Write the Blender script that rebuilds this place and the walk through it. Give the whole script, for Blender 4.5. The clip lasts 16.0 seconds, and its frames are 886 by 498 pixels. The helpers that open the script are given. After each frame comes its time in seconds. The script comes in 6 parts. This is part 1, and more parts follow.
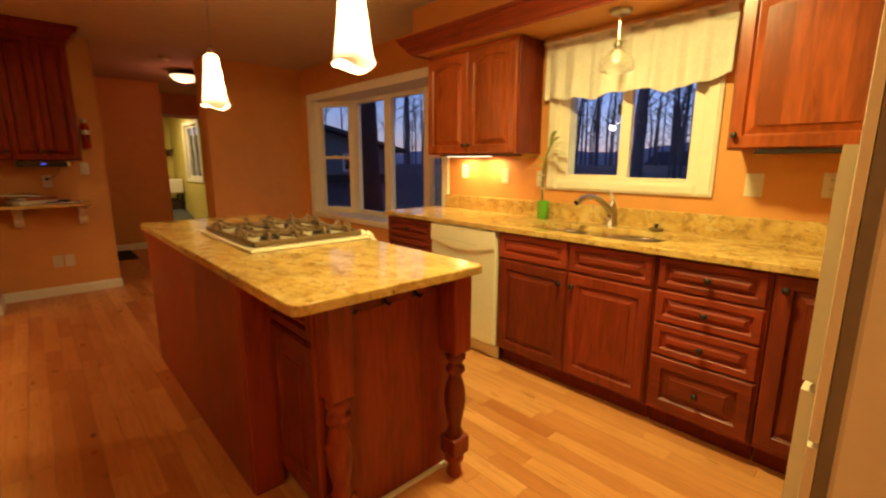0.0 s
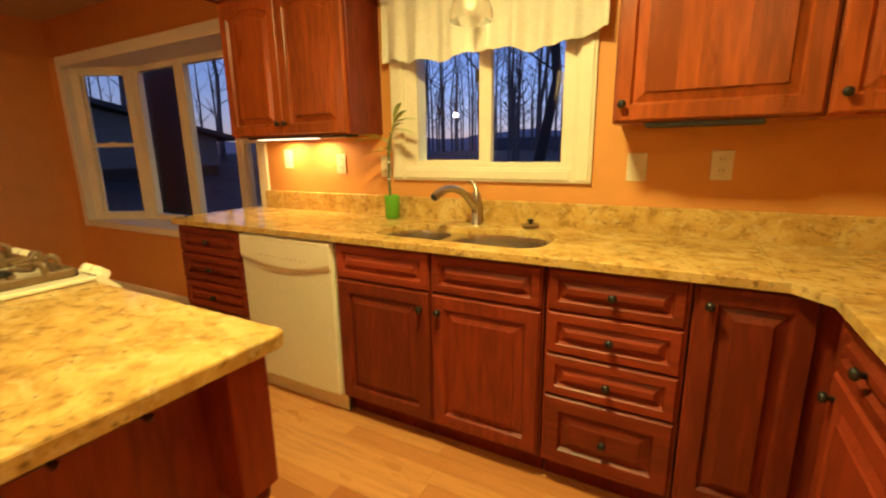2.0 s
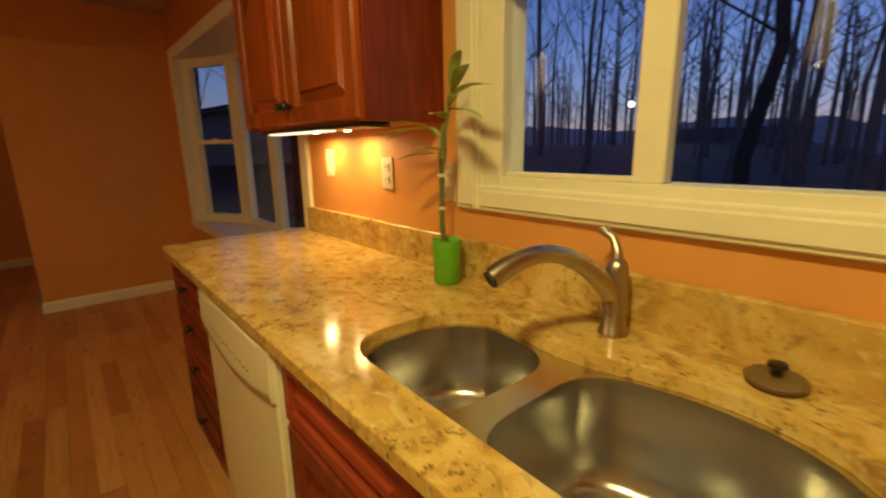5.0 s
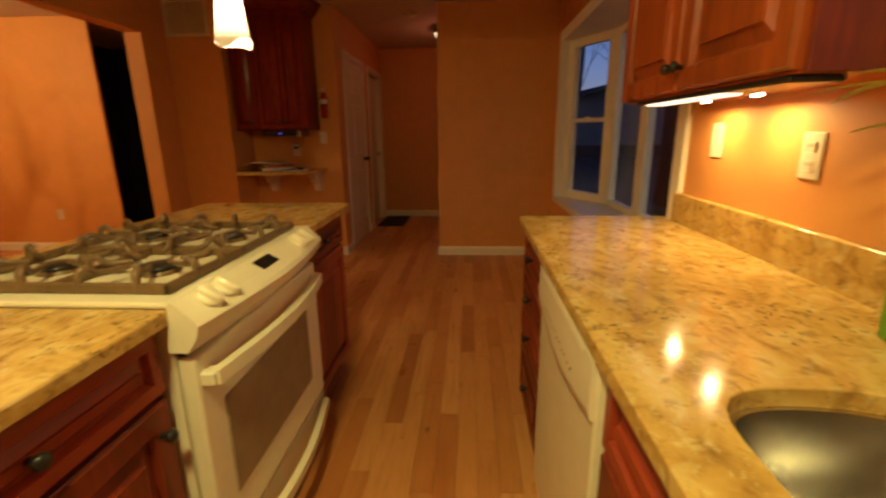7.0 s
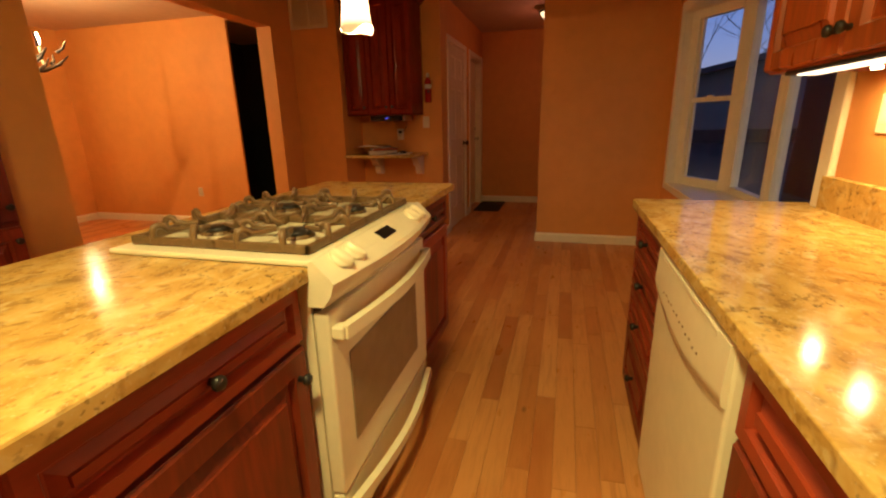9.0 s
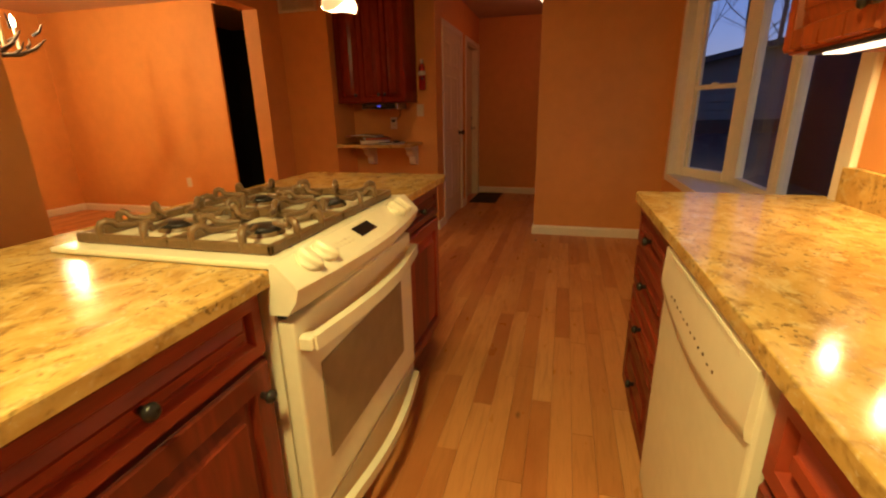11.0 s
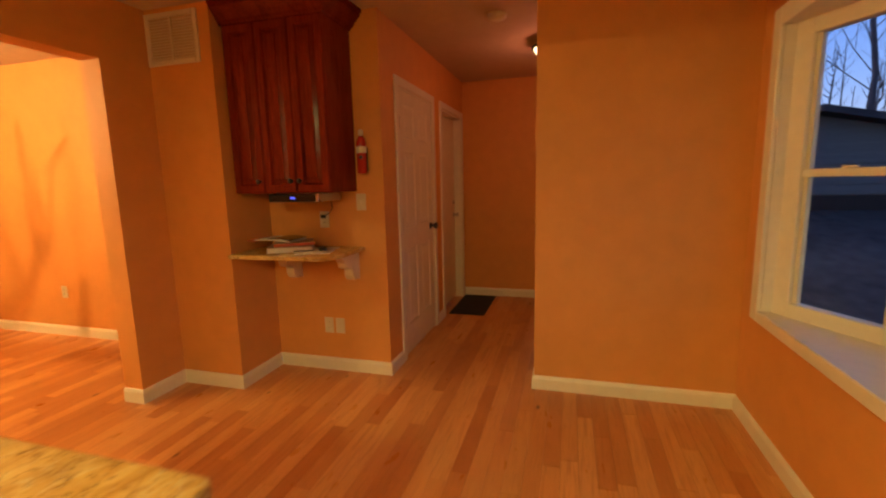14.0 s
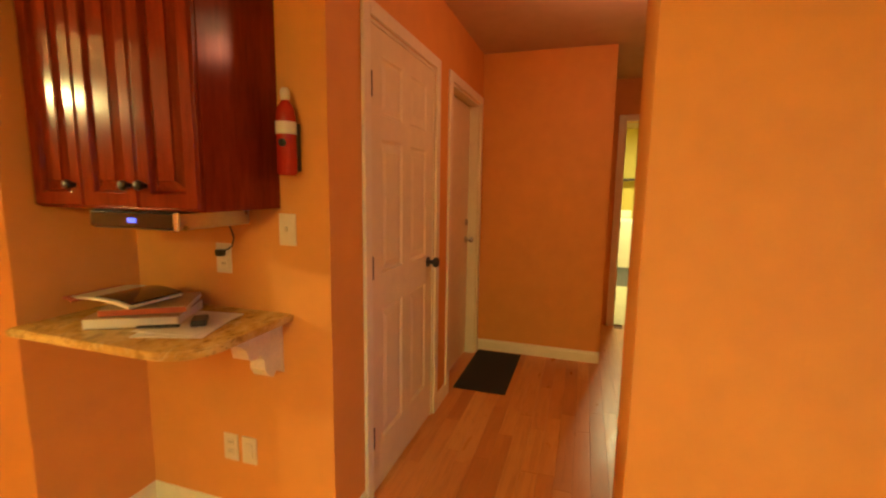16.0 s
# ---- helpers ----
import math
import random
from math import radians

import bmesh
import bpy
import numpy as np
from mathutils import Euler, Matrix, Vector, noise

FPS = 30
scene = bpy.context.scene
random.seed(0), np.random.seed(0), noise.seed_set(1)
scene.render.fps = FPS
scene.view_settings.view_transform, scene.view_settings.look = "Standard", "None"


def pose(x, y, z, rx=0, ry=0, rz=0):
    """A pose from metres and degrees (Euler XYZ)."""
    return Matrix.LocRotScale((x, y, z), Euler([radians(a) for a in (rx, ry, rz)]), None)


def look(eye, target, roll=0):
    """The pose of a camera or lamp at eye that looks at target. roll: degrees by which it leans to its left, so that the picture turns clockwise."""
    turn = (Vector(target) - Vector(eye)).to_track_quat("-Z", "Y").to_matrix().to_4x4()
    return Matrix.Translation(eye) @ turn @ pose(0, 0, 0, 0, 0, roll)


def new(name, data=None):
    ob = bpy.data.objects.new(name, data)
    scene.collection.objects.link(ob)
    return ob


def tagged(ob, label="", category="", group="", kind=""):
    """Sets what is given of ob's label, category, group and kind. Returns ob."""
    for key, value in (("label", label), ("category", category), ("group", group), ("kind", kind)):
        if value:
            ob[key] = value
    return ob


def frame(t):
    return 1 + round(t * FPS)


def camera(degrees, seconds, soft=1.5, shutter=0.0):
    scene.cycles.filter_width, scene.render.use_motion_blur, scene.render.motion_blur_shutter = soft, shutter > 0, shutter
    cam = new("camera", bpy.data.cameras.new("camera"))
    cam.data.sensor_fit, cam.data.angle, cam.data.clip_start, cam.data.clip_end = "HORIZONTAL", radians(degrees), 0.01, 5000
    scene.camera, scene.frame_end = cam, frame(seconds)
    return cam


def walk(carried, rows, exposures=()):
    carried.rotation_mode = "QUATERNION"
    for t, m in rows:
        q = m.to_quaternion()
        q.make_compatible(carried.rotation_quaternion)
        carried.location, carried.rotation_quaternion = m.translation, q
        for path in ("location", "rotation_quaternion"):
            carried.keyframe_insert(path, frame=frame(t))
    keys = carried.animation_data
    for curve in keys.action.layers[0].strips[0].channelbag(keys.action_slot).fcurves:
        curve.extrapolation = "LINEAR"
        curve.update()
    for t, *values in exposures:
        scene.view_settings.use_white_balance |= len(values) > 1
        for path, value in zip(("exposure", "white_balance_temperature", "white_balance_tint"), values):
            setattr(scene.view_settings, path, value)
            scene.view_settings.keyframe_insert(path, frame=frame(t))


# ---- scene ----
cam = camera(89.9, 16.0, soft=2.2, shutter=0.5)
PATH = [
    (0, (0.502, 0.288, 1.301), (-0.944, 1.617, 0.92), 0.2),
    (0.5, (0.421, 0.432, 1.292), (-0.918, 1.851, 0.852), -1.3),
    (1, (0.328, 0.588, 1.293), (-0.891, 2.111, 0.852), -1.1),
    (1.5, (0.187, 0.736, 1.289), (-0.827, 2.405, 0.856), -0.6),
    (2, (0.09, 0.933, 1.279), (-0.854, 2.641, 0.843), -0.8),
    (2.5, (0.023, 1.176, 1.28), (-0.965, 2.862, 0.856), -1.1),
    (3, (-0.053, 1.403, 1.279), (-1.013, 3.103, 0.845), -0.3),
    (3.2, (-0.091, 1.486, 1.284), (-1.055, 3.189, 0.868), 0.2),
    (5.3, (-0.45, 2.163, 1.3), (-2.028, 3.304, 0.847), -1.2),
    (5.5, (-0.485, 2.175, 1.302), (-2.126, 3.226, 0.853), -1.1),
    (6, (-0.565, 2.204, 1.3), (-2.407, 2.857, 0.877), -0.5),
    (6.5, (-0.587, 2.215, 1.288), (-2.521, 2.47, 0.843), -0.6),
    (7, (-0.585, 2.176, 1.269), (-2.517, 2.059, 0.763), -0.6),
    (7.5, (-0.57, 2.149, 1.268), (-2.473, 1.801, 0.76), -1.0),
    (8, (-0.552, 2.125, 1.259), (-2.431, 1.665, 0.754), -1.2),
    (8.5, (-0.544, 2.114, 1.249), (-2.405, 1.616, 0.712), -1.2),
    (11, (-0.679, 2.117, 1.224), (-2.522, 1.618, 0.631), -1.1),
    (11.5, (-0.876, 2.071, 1.245), (-2.751, 1.67, 0.676), -0.0),
    (12, (-1.089, 2.059, 1.286), (-3.003, 1.684, 0.844), -0.0),
    (12.5, (-1.369, 2.078, 1.33), (-3.288, 1.63, 0.989), -0.4),
    (13, (-1.683, 2.059, 1.336), (-3.606, 1.613, 1.014), -0.2),
    (13.5, (-2.018, 2.044, 1.358), (-3.951, 1.631, 1.051), -1.1),
    (14, (-2.389, 2.065, 1.368), (-4.289, 1.519, 1.063), -1.3),
    (14.5, (-2.741, 2.016, 1.371), (-4.635, 1.462, 1.043), 0.4),
    (15, (-3.112, 1.922, 1.396), (-5.011, 1.368, 1.105), 0.4),
    (15.5, (-3.49, 1.85, 1.398), (-5.372, 1.226, 1.134), -0.0),
    (16, (-3.834, 1.699, 1.39), (-5.722, 1.099, 1.118), 0.8),
]
EXPOSURES = [(0, 0.3, 6500, 13), (1, 0.2, 6500, 13), (2.5, 0.18, 6500, 12), (5.5, -0.55, 6500, 9), (6.5, -0.34, 6500, 10), (7.5, -0.22, 6500, 14), (8.5, 0.1, 6500, 17), (11, 0.2, 6500, 19), (12.5, 0.23, 6500, 11), (13.0, 0.4, 6500, 12), (13.5, 0.62, 6500, 8), (14, 0.94, 6500, 4), (15, 1.6, 6500, -11), (15.5, 1.82, 6500, -15), (16, 1.92, 6500, -16)]
walk(cam, [(t, look(eye, target, roll)) for t, eye, target, roll in PATH], EXPOSURES)

# ---- world and light ----
world = bpy.data.worlds.new("dusk")
scene.world = world
world.use_nodes = True
wn = world.node_tree.nodes
sky = wn.new("ShaderNodeTexSky")
sky.sky_type, sky.sun_disc = "NISHITA", False
sky.sun_elevation, sky.sun_rotation = radians(20.0), radians(180)
sky.ozone_density, sky.dust_density, sky.air_density = 10.0, 0.3, 1.4
wn["Background"].inputs["Strength"].default_value = 0.105
tint = wn.new("ShaderNodeMix")                  # violet dusk
tint.data_type, tint.blend_type = "RGBA", "MULTIPLY"
tint.inputs["Factor"].default_value = 1.0
tint.inputs["B"].default_value = (1.5, 0.93, 1.15, 1.0)
world.node_tree.links.new(sky.outputs[0], tint.inputs["A"])
world.node_tree.links.new(tint.outputs["Result"], wn["Background"].inputs["Color"])

WARM = (1.0, 0.70, 0.27)


def point_lamp(name, at, watts, colour=WARM, radius=0.03):
    data = bpy.data.lights.new(name, "POINT")
    data.energy, data.color, data.shadow_soft_size = watts, colour, radius
    ob = new(name, data)
    ob.location = at
    return ob


def area_lamp(name, at, watts, sx, sy, rot, colour=WARM):
    data = bpy.data.lights.new(name, "AREA")
    data.shape, data.size, data.size_y, data.energy, data.color = "RECTANGLE", sx, sy, watts, colour
    ob = new(name, data)
    ob.location, ob.rotation_euler = at, [radians(a) for a in rot]
    return ob


PENDANTS = ((-2.55, 1.185), (-0.945, 1.185))
for px, py in PENDANTS:
    point_lamp("pendant_bulb", (px, py, 1.66), 1.0, (1.0, 0.62, 0.25), 0.03)
KLX, KLY = -0.50, 1.80
area_lamp("kitchen_ceiling_bulb", (KLX, KLY, 2.352), 44, 0.22, 0.22, (0, 0, 0), (1.0, 0.85, 0.30))
KSX, KSY = 0.50, -0.18
area_lamp("kitchen_ceiling_bulb", (KSX, KSY, 2.352), 7.5, 0.22, 0.22, (0, 0, 0), (1.0, 0.80, 0.30))
point_lamp("foyer_bulb", (-6.25, 1.92, 2.25), 3.1, (1.0, 0.28, 0.17), 0.06)
CHX, CHY = -3.46, -2.54
for k in range(3):
    point_lamp("candle_bulb", (CHX + 0.31 * math.cos(2.094 * k + 2.8), CHY + 0.31 * math.sin(2.094 * k + 2.8), 2.075), (25, 25, 48)[k], (1.0, 0.66, 0.26), 0.012)
for ux in (-2.12, -1.86):
    area_lamp("under_cabinet_bulb", (ux, 2.93, 1.338), 2.3, 0.018, 0.012, (0, 0, 0))
area_lamp("laundry_ceiling_lamp", (-10.6, 2.2, 2.38), 28, 0.5, 0.5, (0, 0, 0), (1.0, 0.80, 0.45))


# ---- materials ----
def rgb(c):
    return (c[0], c[1], c[2], 1.0)


def material(name, colour, rough=0.5, metal=0.0, spread=0.12, scale=8.0, bump=0.0, bump_scale=60.0, stretch=(1, 1, 1), second=None, coat=0.0, fine=None, vary=0.0, spec=0.5):
    """Colour with a coarse and a fine noise, optional per-piece variation, and bump."""
    m = bpy.data.materials.new(name)
    m.use_nodes = True
    nt = m.node_tree
    n, l = nt.nodes, nt.links
    b = n["Principled BSDF"]
    b.inputs["Roughness"].default_value, b.inputs["Metallic"].default_value = rough, metal
    b.inputs["Coat Weight"].default_value = coat
    b.inputs["Coat Roughness"].default_value = 0.12
    b.inputs["Specular IOR Level"].default_value = spec
    tc, mp = n.new("ShaderNodeTexCoord"), n.new("ShaderNodeMapping")
    mp.inputs["Scale"].default_value = stretch
    l.new(tc.outputs["Object"], mp.inputs["Vector"])
    coarse, grain = n.new("ShaderNodeTexNoise"), n.new("ShaderNodeTexNoise")
    coarse.inputs["Scale"].default_value, coarse.inputs["Detail"].default_value = scale, 4
    grain.inputs["Scale"].default_value, grain.inputs["Detail"].default_value = scale * 7, 5
    for t in (coarse, grain):
        l.new(mp.outputs[0], t.inputs["Vector"])
    ramp = n.new("ShaderNodeValToRGB")
    second = second or tuple(c * (1 - 2.2 * spread) for c in colour)
    ramp.color_ramp.elements[0].position, ramp.color_ramp.elements[1].position = 0.36, 0.66
    ramp.color_ramp.elements[0].color, ramp.color_ramp.elements[1].color = rgb(second), rgb(colour)
    add = n.new("ShaderNodeMath")
    add.operation = "MULTIPLY_ADD"
    l.new(grain.outputs["Fac"], add.inputs[0])
    add.inputs[1].default_value = 0.5
    half = n.new("ShaderNodeMath")
    half.operation = "MULTIPLY"
    half.inputs[1].default_value = 0.5
    l.new(coarse.outputs["Fac"], half.inputs[0])
    l.new(half.outputs[0], add.inputs[2])
    last = add.outputs[0]
    if vary:
        info, geo = n.new("ShaderNodeObjectInfo"), n.new("ShaderNodeNewGeometry")
        both, frac, off = n.new("ShaderNodeMath"), n.new("ShaderNodeMath"), n.new("ShaderNodeMath")
        both.operation, frac.operation, off.operation = "ADD", "FRACT", "MULTIPLY_ADD"
        l.new(info.outputs["Random"], both.inputs[0])
        l.new(geo.outputs["Random Per Island"], both.inputs[1])
        l.new(both.outputs[0], frac.inputs[0])
        l.new(frac.outputs[0], off.inputs[0])
        off.inputs[1].default_value = vary
        shift = n.new("ShaderNodeMath")
        shift.operation = "SUBTRACT"
        l.new(last, off.inputs[2])
        l.new(off.outputs[0], shift.inputs[0])
        shift.inputs[1].default_value = vary / 2
        last = shift.outputs[0]
        tw = n.new("ShaderNodeVectorMath")
        tw.operation = "ADD"
        ten = n.new("ShaderNodeVectorMath")
        ten.operation = "SCALE"
        ten.inputs[0].default_value = (7.3, 3.1, 5.7)
        l.new(frac.outputs[0], ten.inputs["Scale"])
        l.new(mp.outputs[0], tw.inputs[0])
        l.new(ten.outputs[0], tw.inputs[1])
        for t in (coarse, grain):
            l.new(tw.outputs[0], t.inputs["Vector"])
    l.new(last, ramp.inputs[0])
    l.new(ramp.outputs[0], b.inputs["Base Color"])
    rr = n.new("ShaderNodeMapRange")
    rr.inputs["To Min"].default_value, rr.inputs["To Max"].default_value = rough * 0.85, min(1.0, rough * 1.2)
    l.new(coarse.outputs["Fac"], rr.inputs["Value"])
    l.new(rr.outputs[0], b.inputs["Roughness"])
    if bump:
        bn, bp = n.new("ShaderNodeTexNoise"), n.new("ShaderNodeBump")
        bn.inputs["Scale"].default_value, bn.inputs["Detail"].default_value = bump_scale, 3
        l.new(mp.outputs[0], bn.inputs["Vector"])
        bp.inputs["Strength"].default_value, bp.inputs["Distance"].default_value = bump, 0.004
        l.new(bn.outputs["Fac"], bp.inputs["Height"])
        l.new(bp.outputs[0], b.inputs["Normal"])
    return m


def glowing(name, colour, strength, base=(0.9, 0.9, 0.88)):
    m = bpy.data.materials.new(name)
    m.use_nodes = True
    b = m.node_tree.nodes["Principled BSDF"]
    b.inputs["Base Color"].default_value, b.inputs["Roughness"].default_value = rgb(base), 0.3
    b.inputs["Emission Color"].default_value, b.inputs["Emission Strength"].default_value = rgb(colour), strength
    return m


def clear_glass(name, tint=(0.95, 0.97, 1.0)):
    m = bpy.data.materials.new(name)
    m.use_nodes = True
    b = m.node_tree.nodes["Principled BSDF"]
    b.inputs["Base Color"].default_value, b.inputs["Roughness"].default_value = rgb(tint), 0.0
    b.inputs["Transmission Weight"].default_value, b.inputs["IOR"].default_value = 1.0, 1.45
    return m


def node_kit(name, rough, spec):
    """A fresh material with short makers for noise, ramps and mixes."""
    m = bpy.data.materials.new(name)
    m.use_nodes = True
    n, l = m.node_tree.nodes, m.node_tree.links
    b = n["Principled BSDF"]
    b.inputs["Roughness"].default_value, b.inputs["Specular IOR Level"].default_value = rough, spec
    tc = n.new("ShaderNodeTexCoord")

    def mapped(scale, rot=(0, 0, 0), shift=None):
        mp = n.new("ShaderNodeMapping")
        mp.inputs["Scale"].default_value, mp.inputs["Rotation"].default_value = scale, rot
        l.new(tc.outputs["Object"], mp.inputs["Vector"])
        if shift is None:
            return mp.outputs[0]
        add = n.new("ShaderNodeVectorMath")
        l.new(mp.outputs[0], add.inputs[0])
        l.new(shift, add.inputs[1])
        return add.outputs[0]

    def grain(src, scale, detail=4, dist=0.0):
        t = n.new("ShaderNodeTexNoise")
        t.inputs["Scale"].default_value, t.inputs["Detail"].default_value, t.inputs["Distortion"].default_value = scale, detail, dist
        l.new(src, t.inputs["Vector"])
        return t.outputs["Fac"]

    def ramp(src, *stops):
        r = n.new("ShaderNodeValToRGB")
        e = r.color_ramp.elements
        full = [(p, c if isinstance(c, tuple) else (c, c, c)) for p, c in stops]
        e[0].position, e[0].color = full[0][0], rgb(full[0][1])
        e[1].position, e[1].color = full[-1][0], rgb(full[-1][1])
        for p, c in full[1:-1]:
            e.new(p).color = rgb(c)
        l.new(src, r.inputs[0])
        return r.outputs[0]

    def mix(fac, a, c, how="MIX"):
        x = n.new("ShaderNodeMix")
        x.data_type, x.blend_type = "RGBA", how
        for v, key in ((fac, "Factor"), (a, "A"), (c, "B")):
            if isinstance(v, float):
                x.inputs[key].default_value = v
            elif isinstance(v, tuple):
                x.inputs[key].default_value = rgb(v)
            else:
                l.new(v, x.inputs[key])
        return x.outputs["Result"]

    def sums(kind, a, c):
        x = n.new("ShaderNodeMath")
        x.operation = kind
        for k, v in enumerate((a, c)):
            if isinstance(v, float):
                x.inputs[k].default_value = v
            else:
                l.new(v, x.inputs[k])
        return x.outputs[0]

    def relief(height, strength, depth):
        bp = n.new("ShaderNodeBump")
        bp.inputs["Strength"].default_value, bp.inputs["Distance"].default_value = strength, depth
        l.new(height, bp.inputs["Height"])
        l.new(bp.outputs[0], b.inputs["Normal"])

    return m, n, l, b, mapped, grain, ramp, mix, sums, relief


def granite(name):
    """Golden-beige stone: drifting clouds, cream veins, brown mottles and fine dark specks."""
    m, n, l, b, mapped, grain, ramp, mix, sums, relief = node_kit(name, 0.12, 0.22)
    at = mapped((1.0, 1.35, 1.2), (0, 0, 0.5))
    ground = ramp(grain(at, 5.5, 8, 1.6), (0.26, (0.32, 0.17, 0.042)), (0.40, (0.49, 0.292, 0.076)), (0.54, (0.59, 0.378, 0.110)), (0.72, (0.65, 0.47, 0.185)))
    cream = ramp(grain(at, 11, 7, 2.2), (0.56, 0.0), (0.68, 0.75))
    out = mix(cream, ground, (0.62, 0.47, 0.21))
    olive = ramp(grain(at, 3.1, 5, 1.0), (0.56, 0.0), (0.72, 0.45))
    out = mix(olive, out, (0.29, 0.20, 0.085))
    mottle = ramp(grain(at, 23, 9, 0.6), (0.33, 0.6), (0.455, 0.0))
    out = mix(mottle, out, (0.23, 0.115, 0.030))
    speck = ramp(grain(at, 70, 4, 0.2), (0.345, 0.7), (0.425, 0.0))
    crowd = ramp(grain(at, 6.0, 3, 0.5), (0.42, 0.14), (0.62, 1.0))
    out = mix(sums("MULTIPLY", speck, crowd), out, (0.060, 0.034, 0.014))
    light = ramp(grain(at, 120, 2), (0.62, 0.0), (0.72, 0.5))
    l.new(mix(light, out, (0.66, 0.54, 0.30)), b.inputs["Base Color"])
    l.new(ramp(grain(at, 50, 3), (0.3, 0.08), (0.7, 0.19)), b.inputs["Roughness"])
    return m


def oak(name):
    """Honey oak boards: long grain, board-to-board tone, brown streaks and dark knots."""
    m, n, l, b, mapped, grain, ramp, mix, sums, relief = node_kit(name, 0.3, 0.42)
    info, geo = n.new("ShaderNodeObjectInfo"), n.new("ShaderNodeNewGeometry")
    pick = sums("FRACT", sums("ADD", info.outputs["Random"], geo.outputs["Random Per Island"]), 0.0)
    far = n.new("ShaderNodeVectorMath")
    far.operation = "SCALE"
    far.inputs[0].default_value = (17.3, 9.1, 5.7)
    l.new(pick, far.inputs["Scale"])
    long = mapped((0.9, 11.0, 11.0), shift=far.outputs[0])
    wide = mapped((1.1, 3.2, 3.2), shift=far.outputs[0])
    tone = ramp(sums("ADD", sums("MULTIPLY", pick, 0.62), sums("MULTIPLY", grain(wide, 2.2, 4, 0.6), 0.45)),
                (0.16, (0.42, 0.138, 0.040)), (0.40, (0.55, 0.217, 0.066)), (0.66, (0.635, 0.280, 0.090)), (0.92, (0.70, 0.338, 0.118)))
    streak = ramp(grain(long, 4.2, 7, 0.7), (0.32, 0.42), (0.52, 0.0))
    out = mix(streak, tone, (0.40, 0.145, 0.040))
    pores = ramp(grain(mapped((2.0, 60.0, 60.0), shift=far.outputs[0]), 6.0, 4), (0.33, 0.22), (0.45, 0.0))
    out = mix(pores, out, (0.24, 0.095, 0.03))
    cell = n.new("ShaderNodeTexVoronoi")
    cell.inputs["Scale"].default_value = 2.4
    l.new(mapped((1.0, 2.2, 2.2), shift=far.outputs[0]), cell.inputs["Vector"])
    knot = ramp(cell.outputs["Distance"], (0.03, 0.9), (0.085, 0.0))
    some = ramp(grain(wide, 1.3, 1), (0.50, 0.0), (0.54, 1.0))
    knot = sums("MULTIPLY", knot, some)
    l.new(mix(knot, out, (0.075, 0.028, 0.012)), b.inputs["Base Color"])
    l.new(ramp(grain(wide, 5.0, 3), (0.3, 0.27), (0.7, 0.40)), b.inputs["Roughness"])
    relief(grain(long, 14.0, 3), 0.05, 0.003)
    return m


PAINT = material("orange_wall_paint", (0.70, 0.308, 0.079), 0.62, spread=0.05, scale=1.2, bump=0.10, bump_scale=110)
YELLOW = material("yellow_wall_paint", (0.62, 0.50, 0.12), 0.65, spread=0.05, scale=1.2, bump=0.08, bump_scale=110)
CEILING = material("ceiling_paint", (0.58, 0.42, 0.28), 0.85, spread=0.05, scale=1.5, bump=0.18, bump_scale=70)
WHITE = material("white_trim_paint", (0.80, 0.735, 0.57), 0.38, spread=0.04, scale=3, bump=0.04)
DOOR = material("white_door_paint", (0.77, 0.69, 0.49), 0.42, spread=0.05, scale=2, bump=0.05)
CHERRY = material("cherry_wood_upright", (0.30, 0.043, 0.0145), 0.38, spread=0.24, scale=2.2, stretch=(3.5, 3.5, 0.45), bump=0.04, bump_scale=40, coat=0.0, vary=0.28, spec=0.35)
CHERRY_LIGHT = material("cherry_wood_lighter", (0.47, 0.098, 0.019), 0.28, spread=0.24, scale=2.2, stretch=(3.5, 3.5, 0.45), bump=0.04, bump_scale=40, vary=0.36, spec=0.45)
CHERRY_H = material("cherry_wood_level", (0.30, 0.043, 0.0145), 0.38, spread=0.24, scale=2.2, stretch=(0.45, 3.5, 3.5), bump=0.04, bump_scale=40, coat=0.0, vary=0.28, spec=0.35)
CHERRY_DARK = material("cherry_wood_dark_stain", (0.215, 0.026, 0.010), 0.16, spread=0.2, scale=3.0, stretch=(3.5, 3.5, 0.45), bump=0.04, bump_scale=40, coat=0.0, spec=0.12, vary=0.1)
GRANITE = granite("golden_granite")
OAK = oak("oak_floor_boards")
JOINT = material("floor_joint", (0.20, 0.085, 0.03), 0.8)
APPLIANCE = material("white_enamel", (0.85, 0.79, 0.58), 0.22, spread=0.03, scale=4)
BISQUE = material("almond_enamel", (0.74, 0.66, 0.48), 0.28, spread=0.03, scale=4)
TAUPE = material("taupe_gasket", (0.22, 0.17, 0.12), 0.6, spread=0.08)
BLACK = material("black_iron", (0.018, 0.015, 0.013), 0.35, spread=0.2, scale=30)
GRATE = material("grey_brown_grate_enamel", (0.19, 0.112, 0.048), 0.34, spread=0.15, scale=30, bump=0.08, bump_scale=160)
STEEL = material("brushed_steel", (0.66, 0.64, 0.60), 0.22, 1.0, spread=0.06, scale=5, stretch=(1, 14, 14), bump=0.02, bump_scale=50)
NICKEL = material("brushed_nickel", (0.50, 0.46, 0.40), 0.28, 1.0, spread=0.08, scale=20)
DARKGLASS = material("smoked_oven_glass", (0.30, 0.23, 0.14), 0.16, spread=0.1, scale=2)
BLACKGLASS = material("black_display_glass", (0.012, 0.012, 0.014), 0.08)
PLATE = material("almond_wall_plate", (0.72, 0.62, 0.44), 0.4, spread=0.04)
